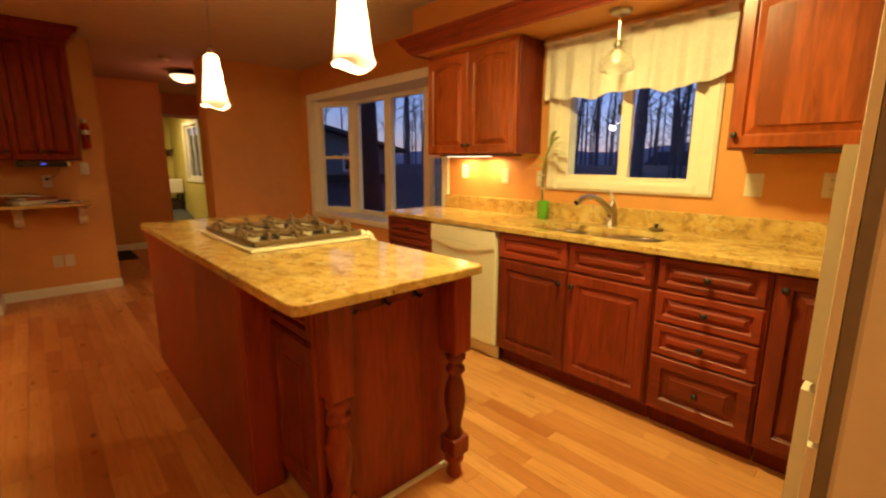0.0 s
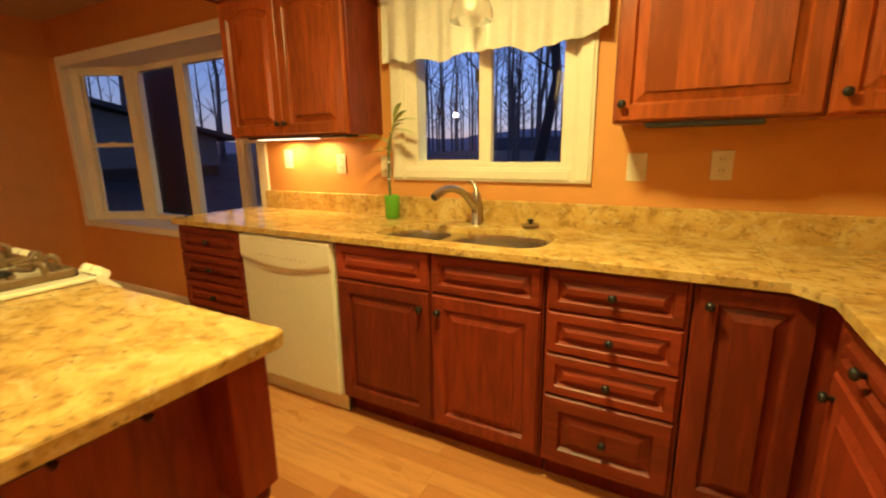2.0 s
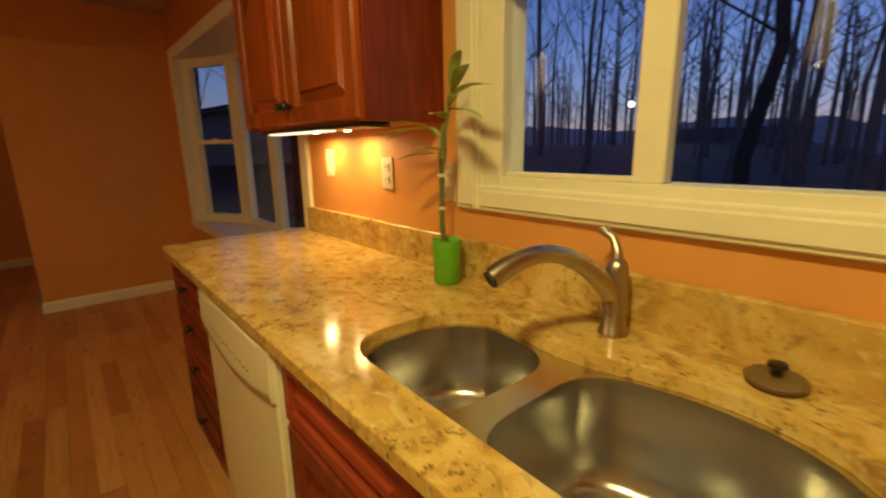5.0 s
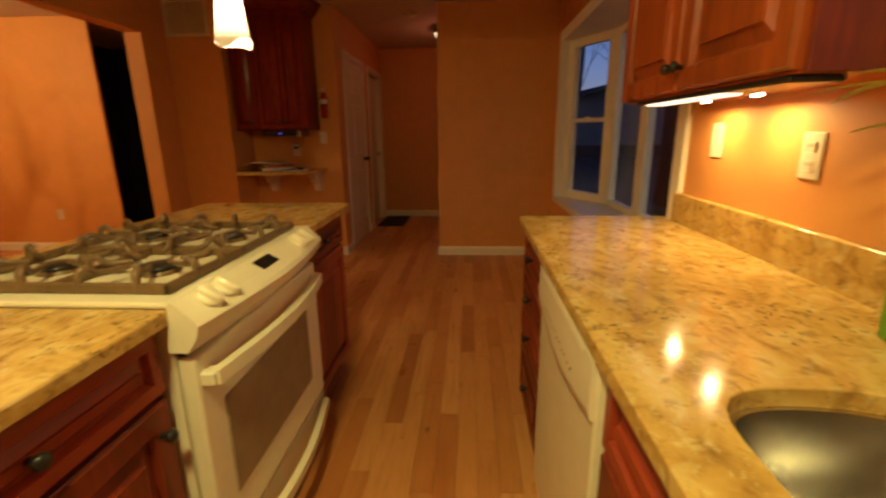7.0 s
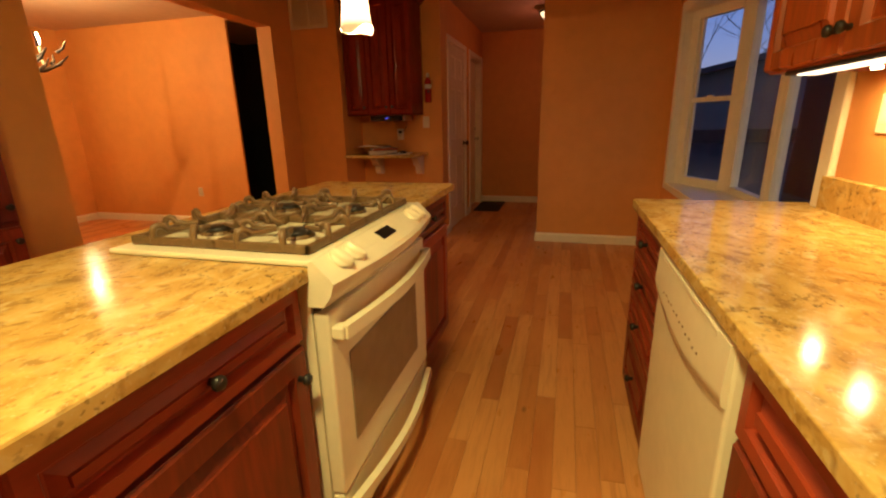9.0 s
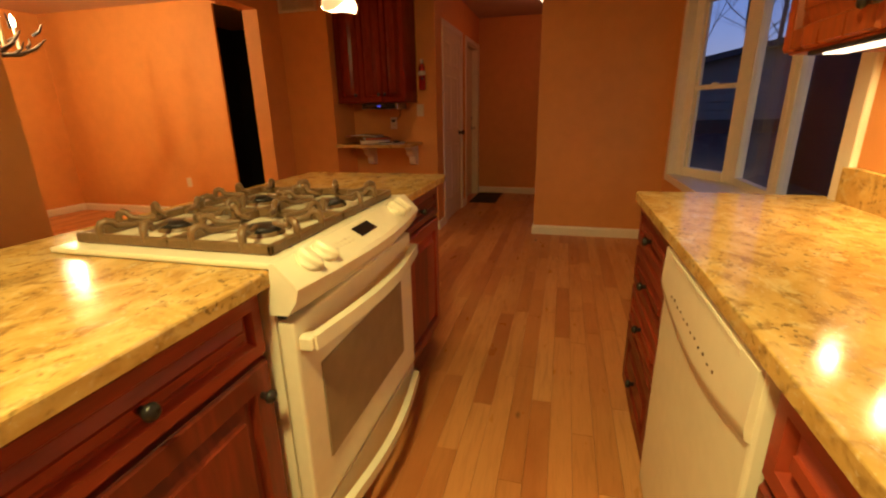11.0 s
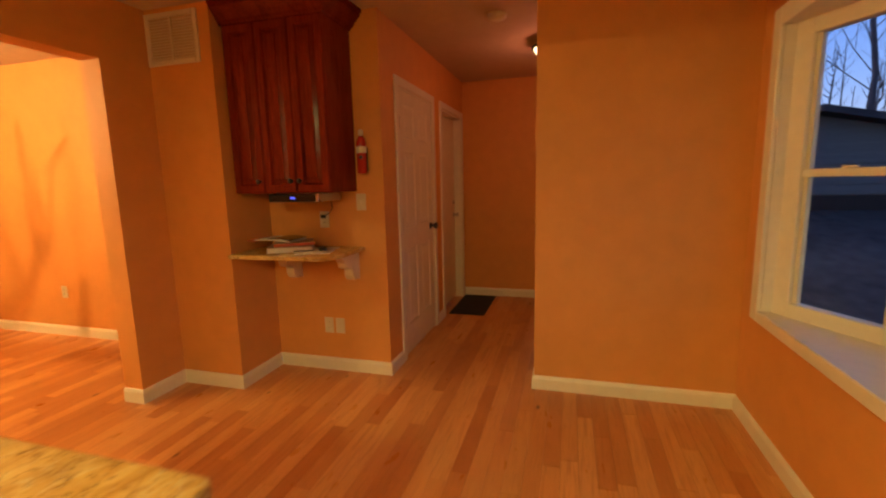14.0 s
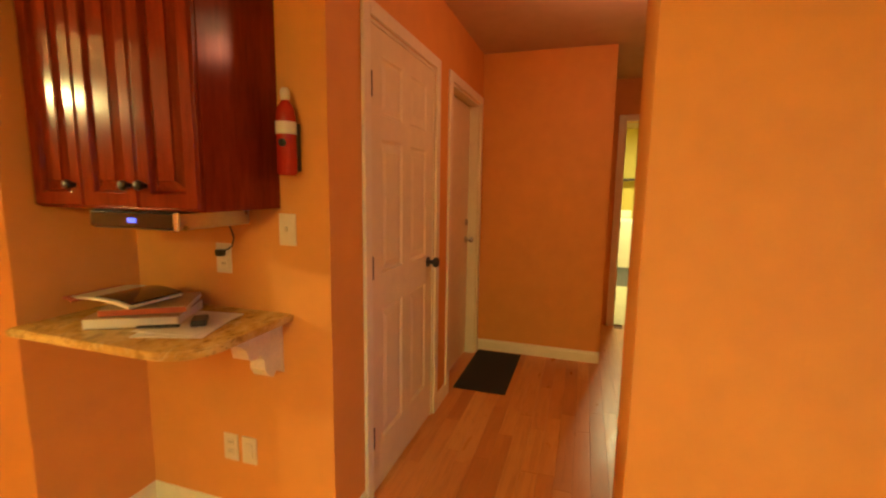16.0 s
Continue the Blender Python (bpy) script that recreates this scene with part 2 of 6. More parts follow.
SLOT = material("dark_slot", (0.03, 0.025, 0.02), 0.7)
LINEN = material("cream_curtain_linen", (0.70, 0.66, 0.56), 0.85, spread=0.06, scale=10, bump=0.22, bump_scale=240)
GREEN_POT = material("lime_green_glaze", (0.13, 0.42, 0.03), 0.25, spread=0.06)
LEAF = material("bamboo_leaf", (0.46, 0.53, 0.15), 0.45, spread=0.2, scale=20)
STALK = material("bamboo_stalk", (0.17, 0.18, 0.055), 0.4, spread=0.25, scale=25)
RUBBER_AND_UNLIT = material("dark_rubber_and_unlit_walls", (0.03, 0.028, 0.026), 0.9, spread=0.2, scale=60, bump=0.3, bump_scale=200)
REDCAN = material("red_extinguisher_paint", (0.42, 0.02, 0.015), 0.25, spread=0.06)
PAPER = material("printed_paper", (0.74, 0.68, 0.56), 0.7, spread=0.06)
BOOK_TAN = material("tan_book_cover", (0.42, 0.26, 0.12), 0.55, spread=0.15)
BOOK_RED = material("red_magazine_edge", (0.50, 0.10, 0.04), 0.5)
CORBEL = material("cream_corbel_paint", (0.76, 0.66, 0.48), 0.5, spread=0.08, scale=12)
GLASS = clear_glass("window_glass")
GLASS.node_tree.nodes["Principled BSDF"].inputs["IOR"].default_value = 1.18
SHADE_GLASS = glowing("lit_frosted_shade_glass", (1.0, 0.64, 0.28), 32.0)
sn = SHADE_GLASS.node_tree.nodes
sh_at, sh_z, sh_r = sn.new("ShaderNodeTexCoord"), sn.new("ShaderNodeSeparateXYZ"), sn.new("ShaderNodeMapRange")
SHADE_GLASS.node_tree.links.new(sh_at.outputs["Object"], sh_z.inputs[0])
SHADE_GLASS.node_tree.links.new(sh_z.outputs["Z"], sh_r.inputs["Value"])
for key, v in (("From Min", 0.03), ("From Max", 0.16), ("To Min", 0.35), ("To Max", 14.0)):
    sh_r.inputs[key].default_value = v
SHADE_GLASS.node_tree.links.new(sh_r.outputs[0], sn["Principled BSDF"].inputs["Emission Strength"])
FOYER_GLASS = glowing("lit_alabaster_glass", (1.0, 0.74, 0.40), 1.7)
BULB = glowing("lit_bulb", (1.0, 0.80, 0.45), 60.0)
STRIP_DIM = glowing("dim_strip_lens", (1.0, 0.82, 0.55), 2.2)
STRIP_GLOW = glowing("lit_strip_lens", (1.0, 0.78, 0.45), 14.0)
BLUE_GLOW = glowing("blue_display_digits", (0.10, 0.12, 1.0), 0.6, (0.02, 0.02, 0.1))
SINK_GLASS = bpy.data.materials.new("ribbed_prismatic_glass")
SINK_GLASS.use_nodes = True
sg = SINK_GLASS.node_tree.nodes["Principled BSDF"]
sg.inputs["Base Color"].default_value, sg.inputs["Roughness"].default_value = (0.95, 0.92, 0.82, 1), 0.25
sg.inputs["Transmission Weight"].default_value = 0.85
HAZE = material("scrub_in_painted_haze", (0.36, 0.35, 0.37), 0.95, spread=0.25, scale=0.5, stretch=(4, 4, 0.6))
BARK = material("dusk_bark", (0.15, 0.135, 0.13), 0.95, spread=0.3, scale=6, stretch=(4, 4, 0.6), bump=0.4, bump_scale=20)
NEAR_BARK = material("near_silhouette_bark", (0.035, 0.03, 0.027), 0.9, spread=0.3, scale=6, stretch=(4, 4, 0.6), bump=0.4, bump_scale=20)
LAWN = material("winter_lawn", (0.11, 0.10, 0.08), 0.95, spread=0.3, scale=0.8, bump=0.3, bump_scale=6)
SIDING = material("grey_house_siding", (0.24, 0.22, 0.18), 0.8, spread=0.1, scale=2, stretch=(0.3, 0.3, 8))
ROOF = material("dark_roof_shingle", (0.08, 0.075, 0.075), 0.9, spread=0.25, scale=5)
VINYL = material("pale_vinyl_floor", (0.55, 0.50, 0.30), 0.4, spread=0.08, scale=3)
DARKWOOD = material("dark_shelf_wood", (0.05, 0.025, 0.012), 0.5, spread=0.2)
ANTLER = material("brown_antler", (0.06, 0.036, 0.02), 0.5, spread=0.3, scale=20, bump=0.3, bump_scale=60)

# ---- mesh helpers ----
ORIGIN = {}
NOWHERE = Vector((0, 0, 0))


def link_mesh(name, bm, mat, smooth=False, sharp=1.1):
    me = bpy.data.meshes.new(name)
    bmesh.ops.recalc_face_normals(bm, faces=bm.faces)
    if smooth:
        bm.normal_update()
        for e in bm.edges:
            if len(e.link_faces) == 2 and e.calc_face_angle() > sharp:
                e.smooth = False
    bm.to_mesh(me)
    bm.free()
    if mat:
        me.materials.append(mat)
    if smooth:
        for p in me.polygons:
            p.use_smooth = True
    return new(name, me)


def setting(name, bm, mat, smooth=False, label="", category=""):
    """A piece of the setting, given in world metres."""
    return tagged(link_mesh(name, bm, mat, smooth), label, category, "", "structure")


def thing(name, at, label, category, group="", kind=""):
    """An empty at a thing's base."""
    ob = new(name)
    ob.location = at
    ob.empty_display_size = 0.1
    ORIGIN[ob.name] = Vector(at)
    return tagged(ob, label, category, group, kind)


def part(name, bm, mat, parent, label="", smooth=False, sharp=1.1):
    """One mesh under a thing or a part; bm is in world metres."""
    base = ORIGIN.get(parent.name, NOWHERE)
    bm.transform(Matrix.Translation(-base))
    ob = link_mesh(name, bm, mat, smooth, sharp)
    ob.parent = parent
    ORIGIN[ob.name] = base
    return tagged(ob, label)


def box(x0, x1, y0, y1, z0, z1, bevel=0.0, bm=None, seg=1):
    out = bm or bmesh.new()
    m = Matrix.Translation(((x0 + x1) / 2, (y0 + y1) / 2, (z0 + z1) / 2)) @ Matrix.Diagonal((abs(x1 - x0), abs(y1 - y0), abs(z1 - z0), 1))
    if bevel and bm is None:
        bmesh.ops.create_cube(out, size=1, matrix=m)
        bmesh.ops.bevel(out, geom=out.edges[:], offset=bevel, segments=seg, affect="EDGES", profile=0.6)
    else:
        if bevel:
            tmp = box(x0, x1, y0, y1, z0, z1, bevel, None, seg)
            me = bpy.data.meshes.new("tmp")
            tmp.to_mesh(me)
            tmp.free()
            out.from_mesh(me)
            bpy.data.meshes.remove(me)
        else:
            bmesh.ops.create_cube(out, size=1, matrix=m)
    return out


def placed(bm, m):
    bm.transform(m)
    return bm


def lathe(profile, m=None, n=20, cap=True, bm=None):
    """Turns (radius, height) pairs round the z axis."""
    out = bm or bmesh.new()
    m = m or Matrix()
    rings = []
    for r, z in profile:
        rings.append([out.verts.new(m @ Vector((r * math.cos(2 * math.pi * k / n), r * math.sin(2 * math.pi * k / n), z))) for k in range(n)])
    for a, c in zip(rings, rings[1:]):
        for k in range(n):
            out.faces.new((a[k], a[(k + 1) % n], c[(k + 1) % n], c[k]))
    if cap:
        out.faces.new(rings[0][::-1])
        out.faces.new(rings[-1])
    return out


def tube(points, radius, n=8, bm=None):
    """A round tube along points; radius is a number or one for each point."""
    out = bm or bmesh.new()
    pts = [Vector(p) for p in points]
    radii = radius if isinstance(radius, (list, tuple)) else [radius] * len(pts)
    rings, side = [], None
    for i, p in enumerate(pts):
        d = (pts[min(i + 1, len(pts) - 1)] - pts[max(i - 1, 0)]).normalized()
        ref = side if side is not None else (Vector((0, 0, 1)) if abs(d.z) < 0.9 else Vector((1, 0, 0)))
        u = (ref - d * ref.dot(d)).normalized()
        side = u
        w = d.cross(u)
        rings.append([out.verts.new(p + (u * math.cos(2 * math.pi * k / n) + w * math.sin(2 * math.pi * k / n)) * radii[i]) for k in range(n)])
    for a, c in zip(rings, rings[1:]):
        for k in range(n):
            out.faces.new((a[k], a[(k + 1) % n], c[(k + 1) % n], c[k]))
    out.faces.new(rings[0][::-1])
    out.faces.new(rings[-1])
    return out


def prism(outline, z0, z1, bm=None):
    """Extrudes an outline of (x, y) upwards."""
    out = bm or bmesh.new()
    lo, hi = [out.verts.new((x, y, z0)) for x, y in outline], [out.verts.new((x, y, z1)) for x, y in outline]
    k = len(outline)
    for i in range(k):
        out.faces.new((lo[i], lo[(i + 1) % k], hi[(i + 1) % k], hi[i]))
    out.faces.new(lo[::-1])
    out.faces.new(hi)
    return out


def sweep(profile, path, bm=None, closed=False):
    """Sweeps a profile of (out, up) along a level path of (x, y, z), mitred; out is to the right of the way."""
    o = bm or bmesh.new()
    pts = [Vector(p) for p in path]
    k, rings = len(pts), []
    for i, p in enumerate(pts):
        before = pts[i] - pts[i - 1] if i or closed else pts[1] - pts[0]
        after = pts[(i + 1) % k] - p if i < k - 1 or closed else p - pts[i - 1]
        a, c = before.normalized(), after.normalized()
        na, nc = Vector((a.y, -a.x, 0)), Vector((c.y, -c.x, 0))
        mid = (na + nc).normalized()
        mid = mid / max(0.3, mid.dot(na))
        rings.append([o.verts.new(p + mid * u + Vector((0, 0, v))) for u, v in profile])
    q = len(profile)
    for a, c in list(zip(rings, rings[1:])) + ([(rings[-1], rings[0])] if closed else []):
        for j in range(q):
            o.faces.new((a[j], a[(j + 1) % q], c[(j + 1) % q], c[j]))
    if not closed:
        o.faces.new(rings[0])
        o.faces.new(rings[-1][::-1])
    return o


FACING = {"-y": 0, "+x": 90, "+y": 180, "-x": -90}


def face_at(x, y, z, way):
    return pose(x, y, z, 0, 0, FACING[way])


def raised_door(w, h, arch=0.0, stile=0.055, thick=0.02, deep=0.015):
    """A raised-panel front: width along x from 0, height along z from 0, its face at y=0 towards -y."""
    bm = bmesh.new()
    n = 11

    def ring(d, y, rise, curve):
        pts = [(d, y, d), (w - d, y, d)]
        for k in range(n):
            s = k / (n - 1)
            bow = rise * (math.sin(math.pi * s) ** 0.8 if curve else 1) - rise
            pts.append((w - d - (w - 2 * d) * s, y, h - d + bow))
        return [bm.verts.new(p) for p in pts]

    e = min(stile, w * 0.2, h * 0.22)
    g = min(0.032, w * 0.11, h * 0.13)
    rings = [ring(0, thick, 0, False), ring(0, 0.008, 0, False), ring(0.003, 0.006, 0, False), ring(0.007, 0, 0, False), ring(e, 0, arch, True), ring(e + 0.003, 0.004, arch, True), ring(e + 0.009, deep, arch, True),
             ring(e + 0.013, deep, arch, True), ring(e + 0.012 + g, 0.004, arch, True), ring(e + 0.013 + g, -0.002, arch, True)]
    for a, c in zip(rings, rings[1:]):
        for k in range(len(a)):
            bm.faces.new((a[k], a[(k + 1) % len(a)], c[(k + 1) % len(a)], c[k]))
    if w > 0.5 and h > 0.5:
        d = e + 0.013 + g
        back = [bm.verts.new((v.co.x, -0.0005, v.co.z)) for v in rings[-1]]
        for k in range(len(back)):
            bm.faces.new((rings[-1][k], rings[-1][(k + 1) % len(back)], back[(k + 1) % len(back)], back[k]))
        bm.faces.new(back)
        cuts = [0, 0.24, 0.40, 0.72, 1.0]
        for a, c in zip(cuts, cuts[1:]):
            x0, x1 = d + (w - 2 * d) * a, d + (w - 2 * d) * c
            bm.faces.new([bm.verts.new(p) for p in ((x0, -0.002, d), (x1, -0.002, d), (x1, -0.002, h - d - arch), (x0, -0.002, h - d - arch))])
    else:
        bm.faces.new(rings[-1])
    bm.faces.new(rings[0][::-1])
    return bm


def knob_mesh(m):
    return lathe([(0.0075, 0), (0.007, 0.012), (0.013, 0.016), (0.0155, 0.022), (0.013, 0.029), (0.006, 0.032)], m @ pose(0, 0, 0, 90), 12)


def front(kind, w, h, m, parent, mat, knob=None, arch=0.0):
    """A door or drawer front with its knob at (x, z) of the front."""
    ob = part(kind, placed(raised_door(w, h, arch), m), mat, parent)
    if knob:
        part("knob", knob_mesh(m @ pose(knob[0], 0, knob[1])), BLACK, ob, "round black knob", True)
    return ob


def smooth_outline(corners, radius, n=5):
    """Rounds each corner of an outline of (x, y); radius is a number or one for each corner."""
    out, k = [], len(corners)
    for i, p in enumerate(corners):
        r = radius[i] if isinstance(radius, (list, tuple)) else radius
        p, a, c = Vector(p), Vector(corners[i - 1]), Vector(corners[(i + 1) % k])
        if r <= 0:
            out.append((p.x, p.y))
            continue
        u, v = (a - p).normalized(), (c - p).normalized()
        for s in range(n + 1):
            t = s / n
            q = (p + u * r) * (1 - t) ** 2 + p * 2 * t * (1 - t) + (p + v * r) * t ** 2
            out.append((q.x, q.y))
    return out

# ---- structure ----
NY, CEIL, EX = 3.02, 2.46, 1.10      # north wall face, ceiling, east wall face
SY = -0.53                            # south wall face, kitchen side
SB = -0.68                            # its other face
AX, DY = -5.175, 0.86                 # alcove back wall, foyer door wall
PX, PY = -5.20, 1.86                  # partition face and end
HX = -7.50                            # foyer end wall
LX, LY = -5.30, -4.30                 # far room's walls
OW, OE, OH = -4.42, -2.38, 2.10       # wide opening

setting("floor", box(-12.6, EX + 0.15, LY - 0.15, NY + 0.1, -0.12, -0.016), JOINT, label="dark bed under the oak floor boards", category="floor")
setting("ceiling", box(-12.6, EX + 0.15, LY - 0.15, NY + 0.15, CEIL, CEIL + 0.12), CEILING, label="plain warm-white painted ceiling", category="ceiling")

WX0, WX1, WZ0, WZ1 = -1.29, -0.37, 1.185, 2.02       # sink window opening
BX0, BX1, BZ0, BZ1 = -4.96, -2.46, 0.66, 2.06       # bay opening
T = 0.14


def wall(name, *boxes, mat=None, label="orange painted plaster wall"):
    bm = bmesh.new()
    for b in boxes:
        box(*b, bm=bm)
    return setting(name, bm, mat or PAINT, label=label, category="wall")


wall("wall_north", (PX - 0.3, BX0, NY, NY + T, 0, CEIL), (BX0, BX1, NY, NY + T, 0, BZ0), (BX0, BX1, NY, NY + T, BZ1, CEIL), (BX1, WX0, NY, NY + T, 0, CEIL),
     (WX0, WX1, NY, NY + T, 0, WZ0), (WX0, WX1, NY, NY + T, WZ1, CEIL), (WX1, EX + T, NY, NY + T, 0, CEIL))
wall("wall_east", (EX, EX + T, LY - T, NY, 0, CEIL))
wall("wall_south", (OE, EX, SB, SY, 0, CEIL), (OW, OE, SB, SY, OH, CEIL), (-4.746, OW, SB, SY, 0, CEIL))
wall("wall_pier", (AX - 0.12, -4.746, SB, -0.045, 0, CEIL))
wall("wall_alcove", (AX - 0.12, AX, -0.045, DY, 0, CEIL))
D1X0, D1X1, D2X0, D2X1, DH = -6.29, -5.47, -7.39, -6.60, 2.05
wall("wall_foyer_doors", (D1X1, AX - 0.12, DY - 0.12, DY, 0, CEIL), (D1X0, D1X1, DY - 0.12, DY, DH, CEIL), (D2X1, D1X0, DY - 0.12, DY, 0, CEIL), (D2X0, D2X1, DY - 0.12, DY, DH, CEIL), (HX - 0.12, D2X0, DY - 0.12, DY, 0, CEIL))
wall("wall_foyer_end", (HX - 0.12, HX, DY, 1.87, 0, CEIL))
wall("wall_partition", (PX - 0.12, PX, PY, NY, 0, CEIL), (PX - 0.34, PX - 0.12, PY, PY + 0.1, 0, CEIL))
wall("wall_foyer_north", (-8.62, PX - 0.3, 2.92, 3.04, 0, CEIL))
wall("wall_corridor_south", (-8.62, HX - 0.12, 1.75, 1.87, 0, CEIL))
wall("wall_corridor_end", (-8.74, -8.62, 1.75, 2.03, 0, CEIL), (-8.74, -8.62, 2.03, 2.83, 2.06, CEIL), (-8.74, -8.62, 2.83, 3.04, 0, CEIL))
wall("wall_closet_back", (HX - 0.12, AX - 0.12, DY - 0.8, DY - 0.7, 0, CEIL))
wall("wall_laundry_north", (-12.4, -11.0, 2.95, 3.07, 0, CEIL), (-11.0, -9.85, 2.95, 3.07, 0, 0.95), (-11.0, -9.85, 2.95, 3.07, 2.08, CEIL), (-9.85, -8.74, 2.95, 3.07, 0, CEIL), mat=YELLOW, label="yellow painted laundry wall")
wall("wall_laundry_west", (-12.52, -12.4, 0.9, 3.07, 0, CEIL), mat=YELLOW, label="yellow painted laundry wall")
wall("wall_laundry_south", (-12.4, -8.74, 0.9, 1.0, 0, CEIL), mat=YELLOW, label="yellow painted laundry wall")
wall("wall_laundry_east", (-8.754, -8.742, 1.0, 1.98, 0, CEIL), mat=YELLOW, label="yellow painted laundry wall")
setting("laundry_floor", box(-12.4, -8.68, 1.0, 2.95, -0.016, 0.002), VINYL, label="pale yellow vinyl laundry floor", category="floor")
wall("wall_far_room_west", (LX - 0.03, LX, LY, -1.72, 0, CEIL), (LX - T, LX, -1.72, SB, 2.40, CEIL))
wall("wall_far_room_south", (LX - T, EX, LY - T, LY, 0, CEIL))
# near-black colour stands in for the darkness of the unlit room
wall("wall_unlit_room", (-7.2, -7.08, -2.9, SB, 0, CEIL), (-7.2, LX - T, -3.02, -2.9, 0, CEIL), (-7.2, AX - 0.12, SB, SB + 0.1, 0, CEIL), mat=RUBBER_AND_UNLIT, label="wall of the unlit room beyond, coloured black for its darkness")
setting("soffit", box(-2.40, EX, 2.63, NY, 2.135, CEIL), PAINT, label="orange soffit over the wall cabinets", category="soffit")

# baseboards
BASE = [(0, 0), (0.014, 0), (0.014, 0.07), (0.009, 0.082), (0.006, 0.088), (0, 0.092)]


def baseboard(*path):
    setting("baseboard", sweep(BASE, [(x, y, 0) for x, y in path]), WHITE, label="white painted baseboard", category="baseboard")


baseboard((PX - 0.34, PY), (PX, PY), (PX, NY), (-2.50, NY))
baseboard((OW, SB), (OW, SY), (-4.746, SY), (-4.746, -0.045), (AX, -0.045), (AX, DY), (D1X1 + 0.062, DY))
baseboard((D2X0 - 0.062, DY), (HX, DY), (HX, 1.87))
baseboard((D1X0 - 0.062, DY), (D2X1 + 0.062, DY))
baseboard((-2.42, LY), (LX, LY), (LX, -1.72))
baseboard((0.4, SY), (-1.168, SY))
baseboard((-1.932, SY), (OE, SY), (OE, SB))

# crown moulding along the soffit
CROWN = [(0, 0), (0.012, 0), (0.016, 0.012), (0.03, 0.02), (0.045, 0.045), (0.075, 0.075), (0.082, 0.082), (0.082, 0.098), (0.095, 0.10), (0.095, 0.122), (0, 0.122)]
setting("crown_trim", sweep(CROWN, [(-2.40, NY, 2.125), (-2.40, 2.63, 2.125), (EX, 2.63, 2.125)]), CHERRY_H, label="stepped cherry crown moulding along the soffit", category="moulding")


# ---- windows ----
def casing_piece(bm, x0, x1, z0, z1, y):
    box(x0, x1, y - 0.018, y, z0, z1, 0.004, bm)


win = thing("window_1", (-0.83, NY, WZ0), "white sliding kitchen window over the sink", "window", kind="structure")
bm = bmesh.new()
for x0, x1, z0, z1 in ((-1.365, -1.28, 1.12, 2.10), (-0.38, -0.295, 1.12, 2.10), (-1.28, -0.38, 1.12, 1.19), (-1.28, -0.38, 2.015, 2.10)):
    box(x0, x1, NY - 0.02, NY, z0, z1, 0.004, bm)
    box(x0 + 0.012, x1 - 0.012, NY - 0.028, NY - 0.018, z0 + 0.012, z1 - 0.012, 0.004, bm)
part("window_frame", bm, WHITE, win, "moulded white casing")
bm = bmesh.new()
for x0, x1, z0, z1 in ((WX0, WX0 + 0.085, WZ0, WZ1), (WX1 - 0.068, WX1, WZ0, WZ1), (WX0 + 0.085, WX1 - 0.068, WZ0, WZ0 + 0.03), (WX0 + 0.085, WX1 - 0.068, WZ1 - 0.05, WZ1)):
    box(x0, x1, NY - 0.004, NY + 0.09, z0, z1, 0.003, bm)
part("sash_frame", bm, WHITE, win)
bm = bmesh.new()
for x0, x1, z0, z1 in ((-0.857, -0.79, WZ0 + 0.03, WZ1 - 0.05), (WX0 + 0.085, -0.857, WZ0 + 0.03, WZ0 + 0.042)):
    box(x0, x1, NY + 0.012, NY + 0.05, z0, z1, 0.003, bm)
part("meeting_stile", bm, WHITE, win)
part("latch", box(-0.872, -0.857, NY + 0.0, NY + 0.03, 1.60, 1.66, 0.003), BLACK, win, "small black sash latch")
for x0, x1, y in ((WX0 + 0.075, -0.85, NY + 0.03), (-0.80, WX1 - 0.06, NY + 0.05)):
    g = part("pane", box(x0, x1, y, y + 0.004, WZ0 + 0.02, WZ1 - 0.03), GLASS, win)
    g.visible_shadow = False

bay = thing("window_2", (-3.76, NY, BZ0), "white painted bay window with four sashes and a deep sill", "window", kind="structure")
bm = bmesh.new()
for x0, x1, z0, z1 in ((-5.035, BX0 + 0.01, 0.61, 2.14), (BX1 - 0.01, -2.385, 0.61, 2.14), (BX0 + 0.01, BX1 - 0.01, 0.61, 0.67), (BX0 + 0.01, BX1 - 0.01, 2.05, 2.14)):
    box(x0, x1, NY - 0.022, NY, z0, z1, 0.005, bm)
part("window_frame", bm, WHITE, bay, "white casing")
CORN = [(BX0, NY + 0.05), (-4.455, 3.35), (-3.065, 3.35), (BX1, NY + 0.05)]
deck = [(BX0, NY - 0.001), *CORN, (BX1, NY - 0.001)]
outer = [(BX0 - 0.01, NY - 0.001), (BX0 - 0.01, NY + 0.1), (-4.5, 3.44), (-3.02, 3.44), (BX1 + 0.01, NY + 0.1), (BX1 + 0.01, NY - 0.001)]
part("window_sill", prism(outer, BZ0 - 0.03, BZ0 + 0.006), WHITE, bay, "deep white sill board")
part("head_board", prism(outer, BZ1 - 0.006, BZ1 + 0.05), WHITE, bay)


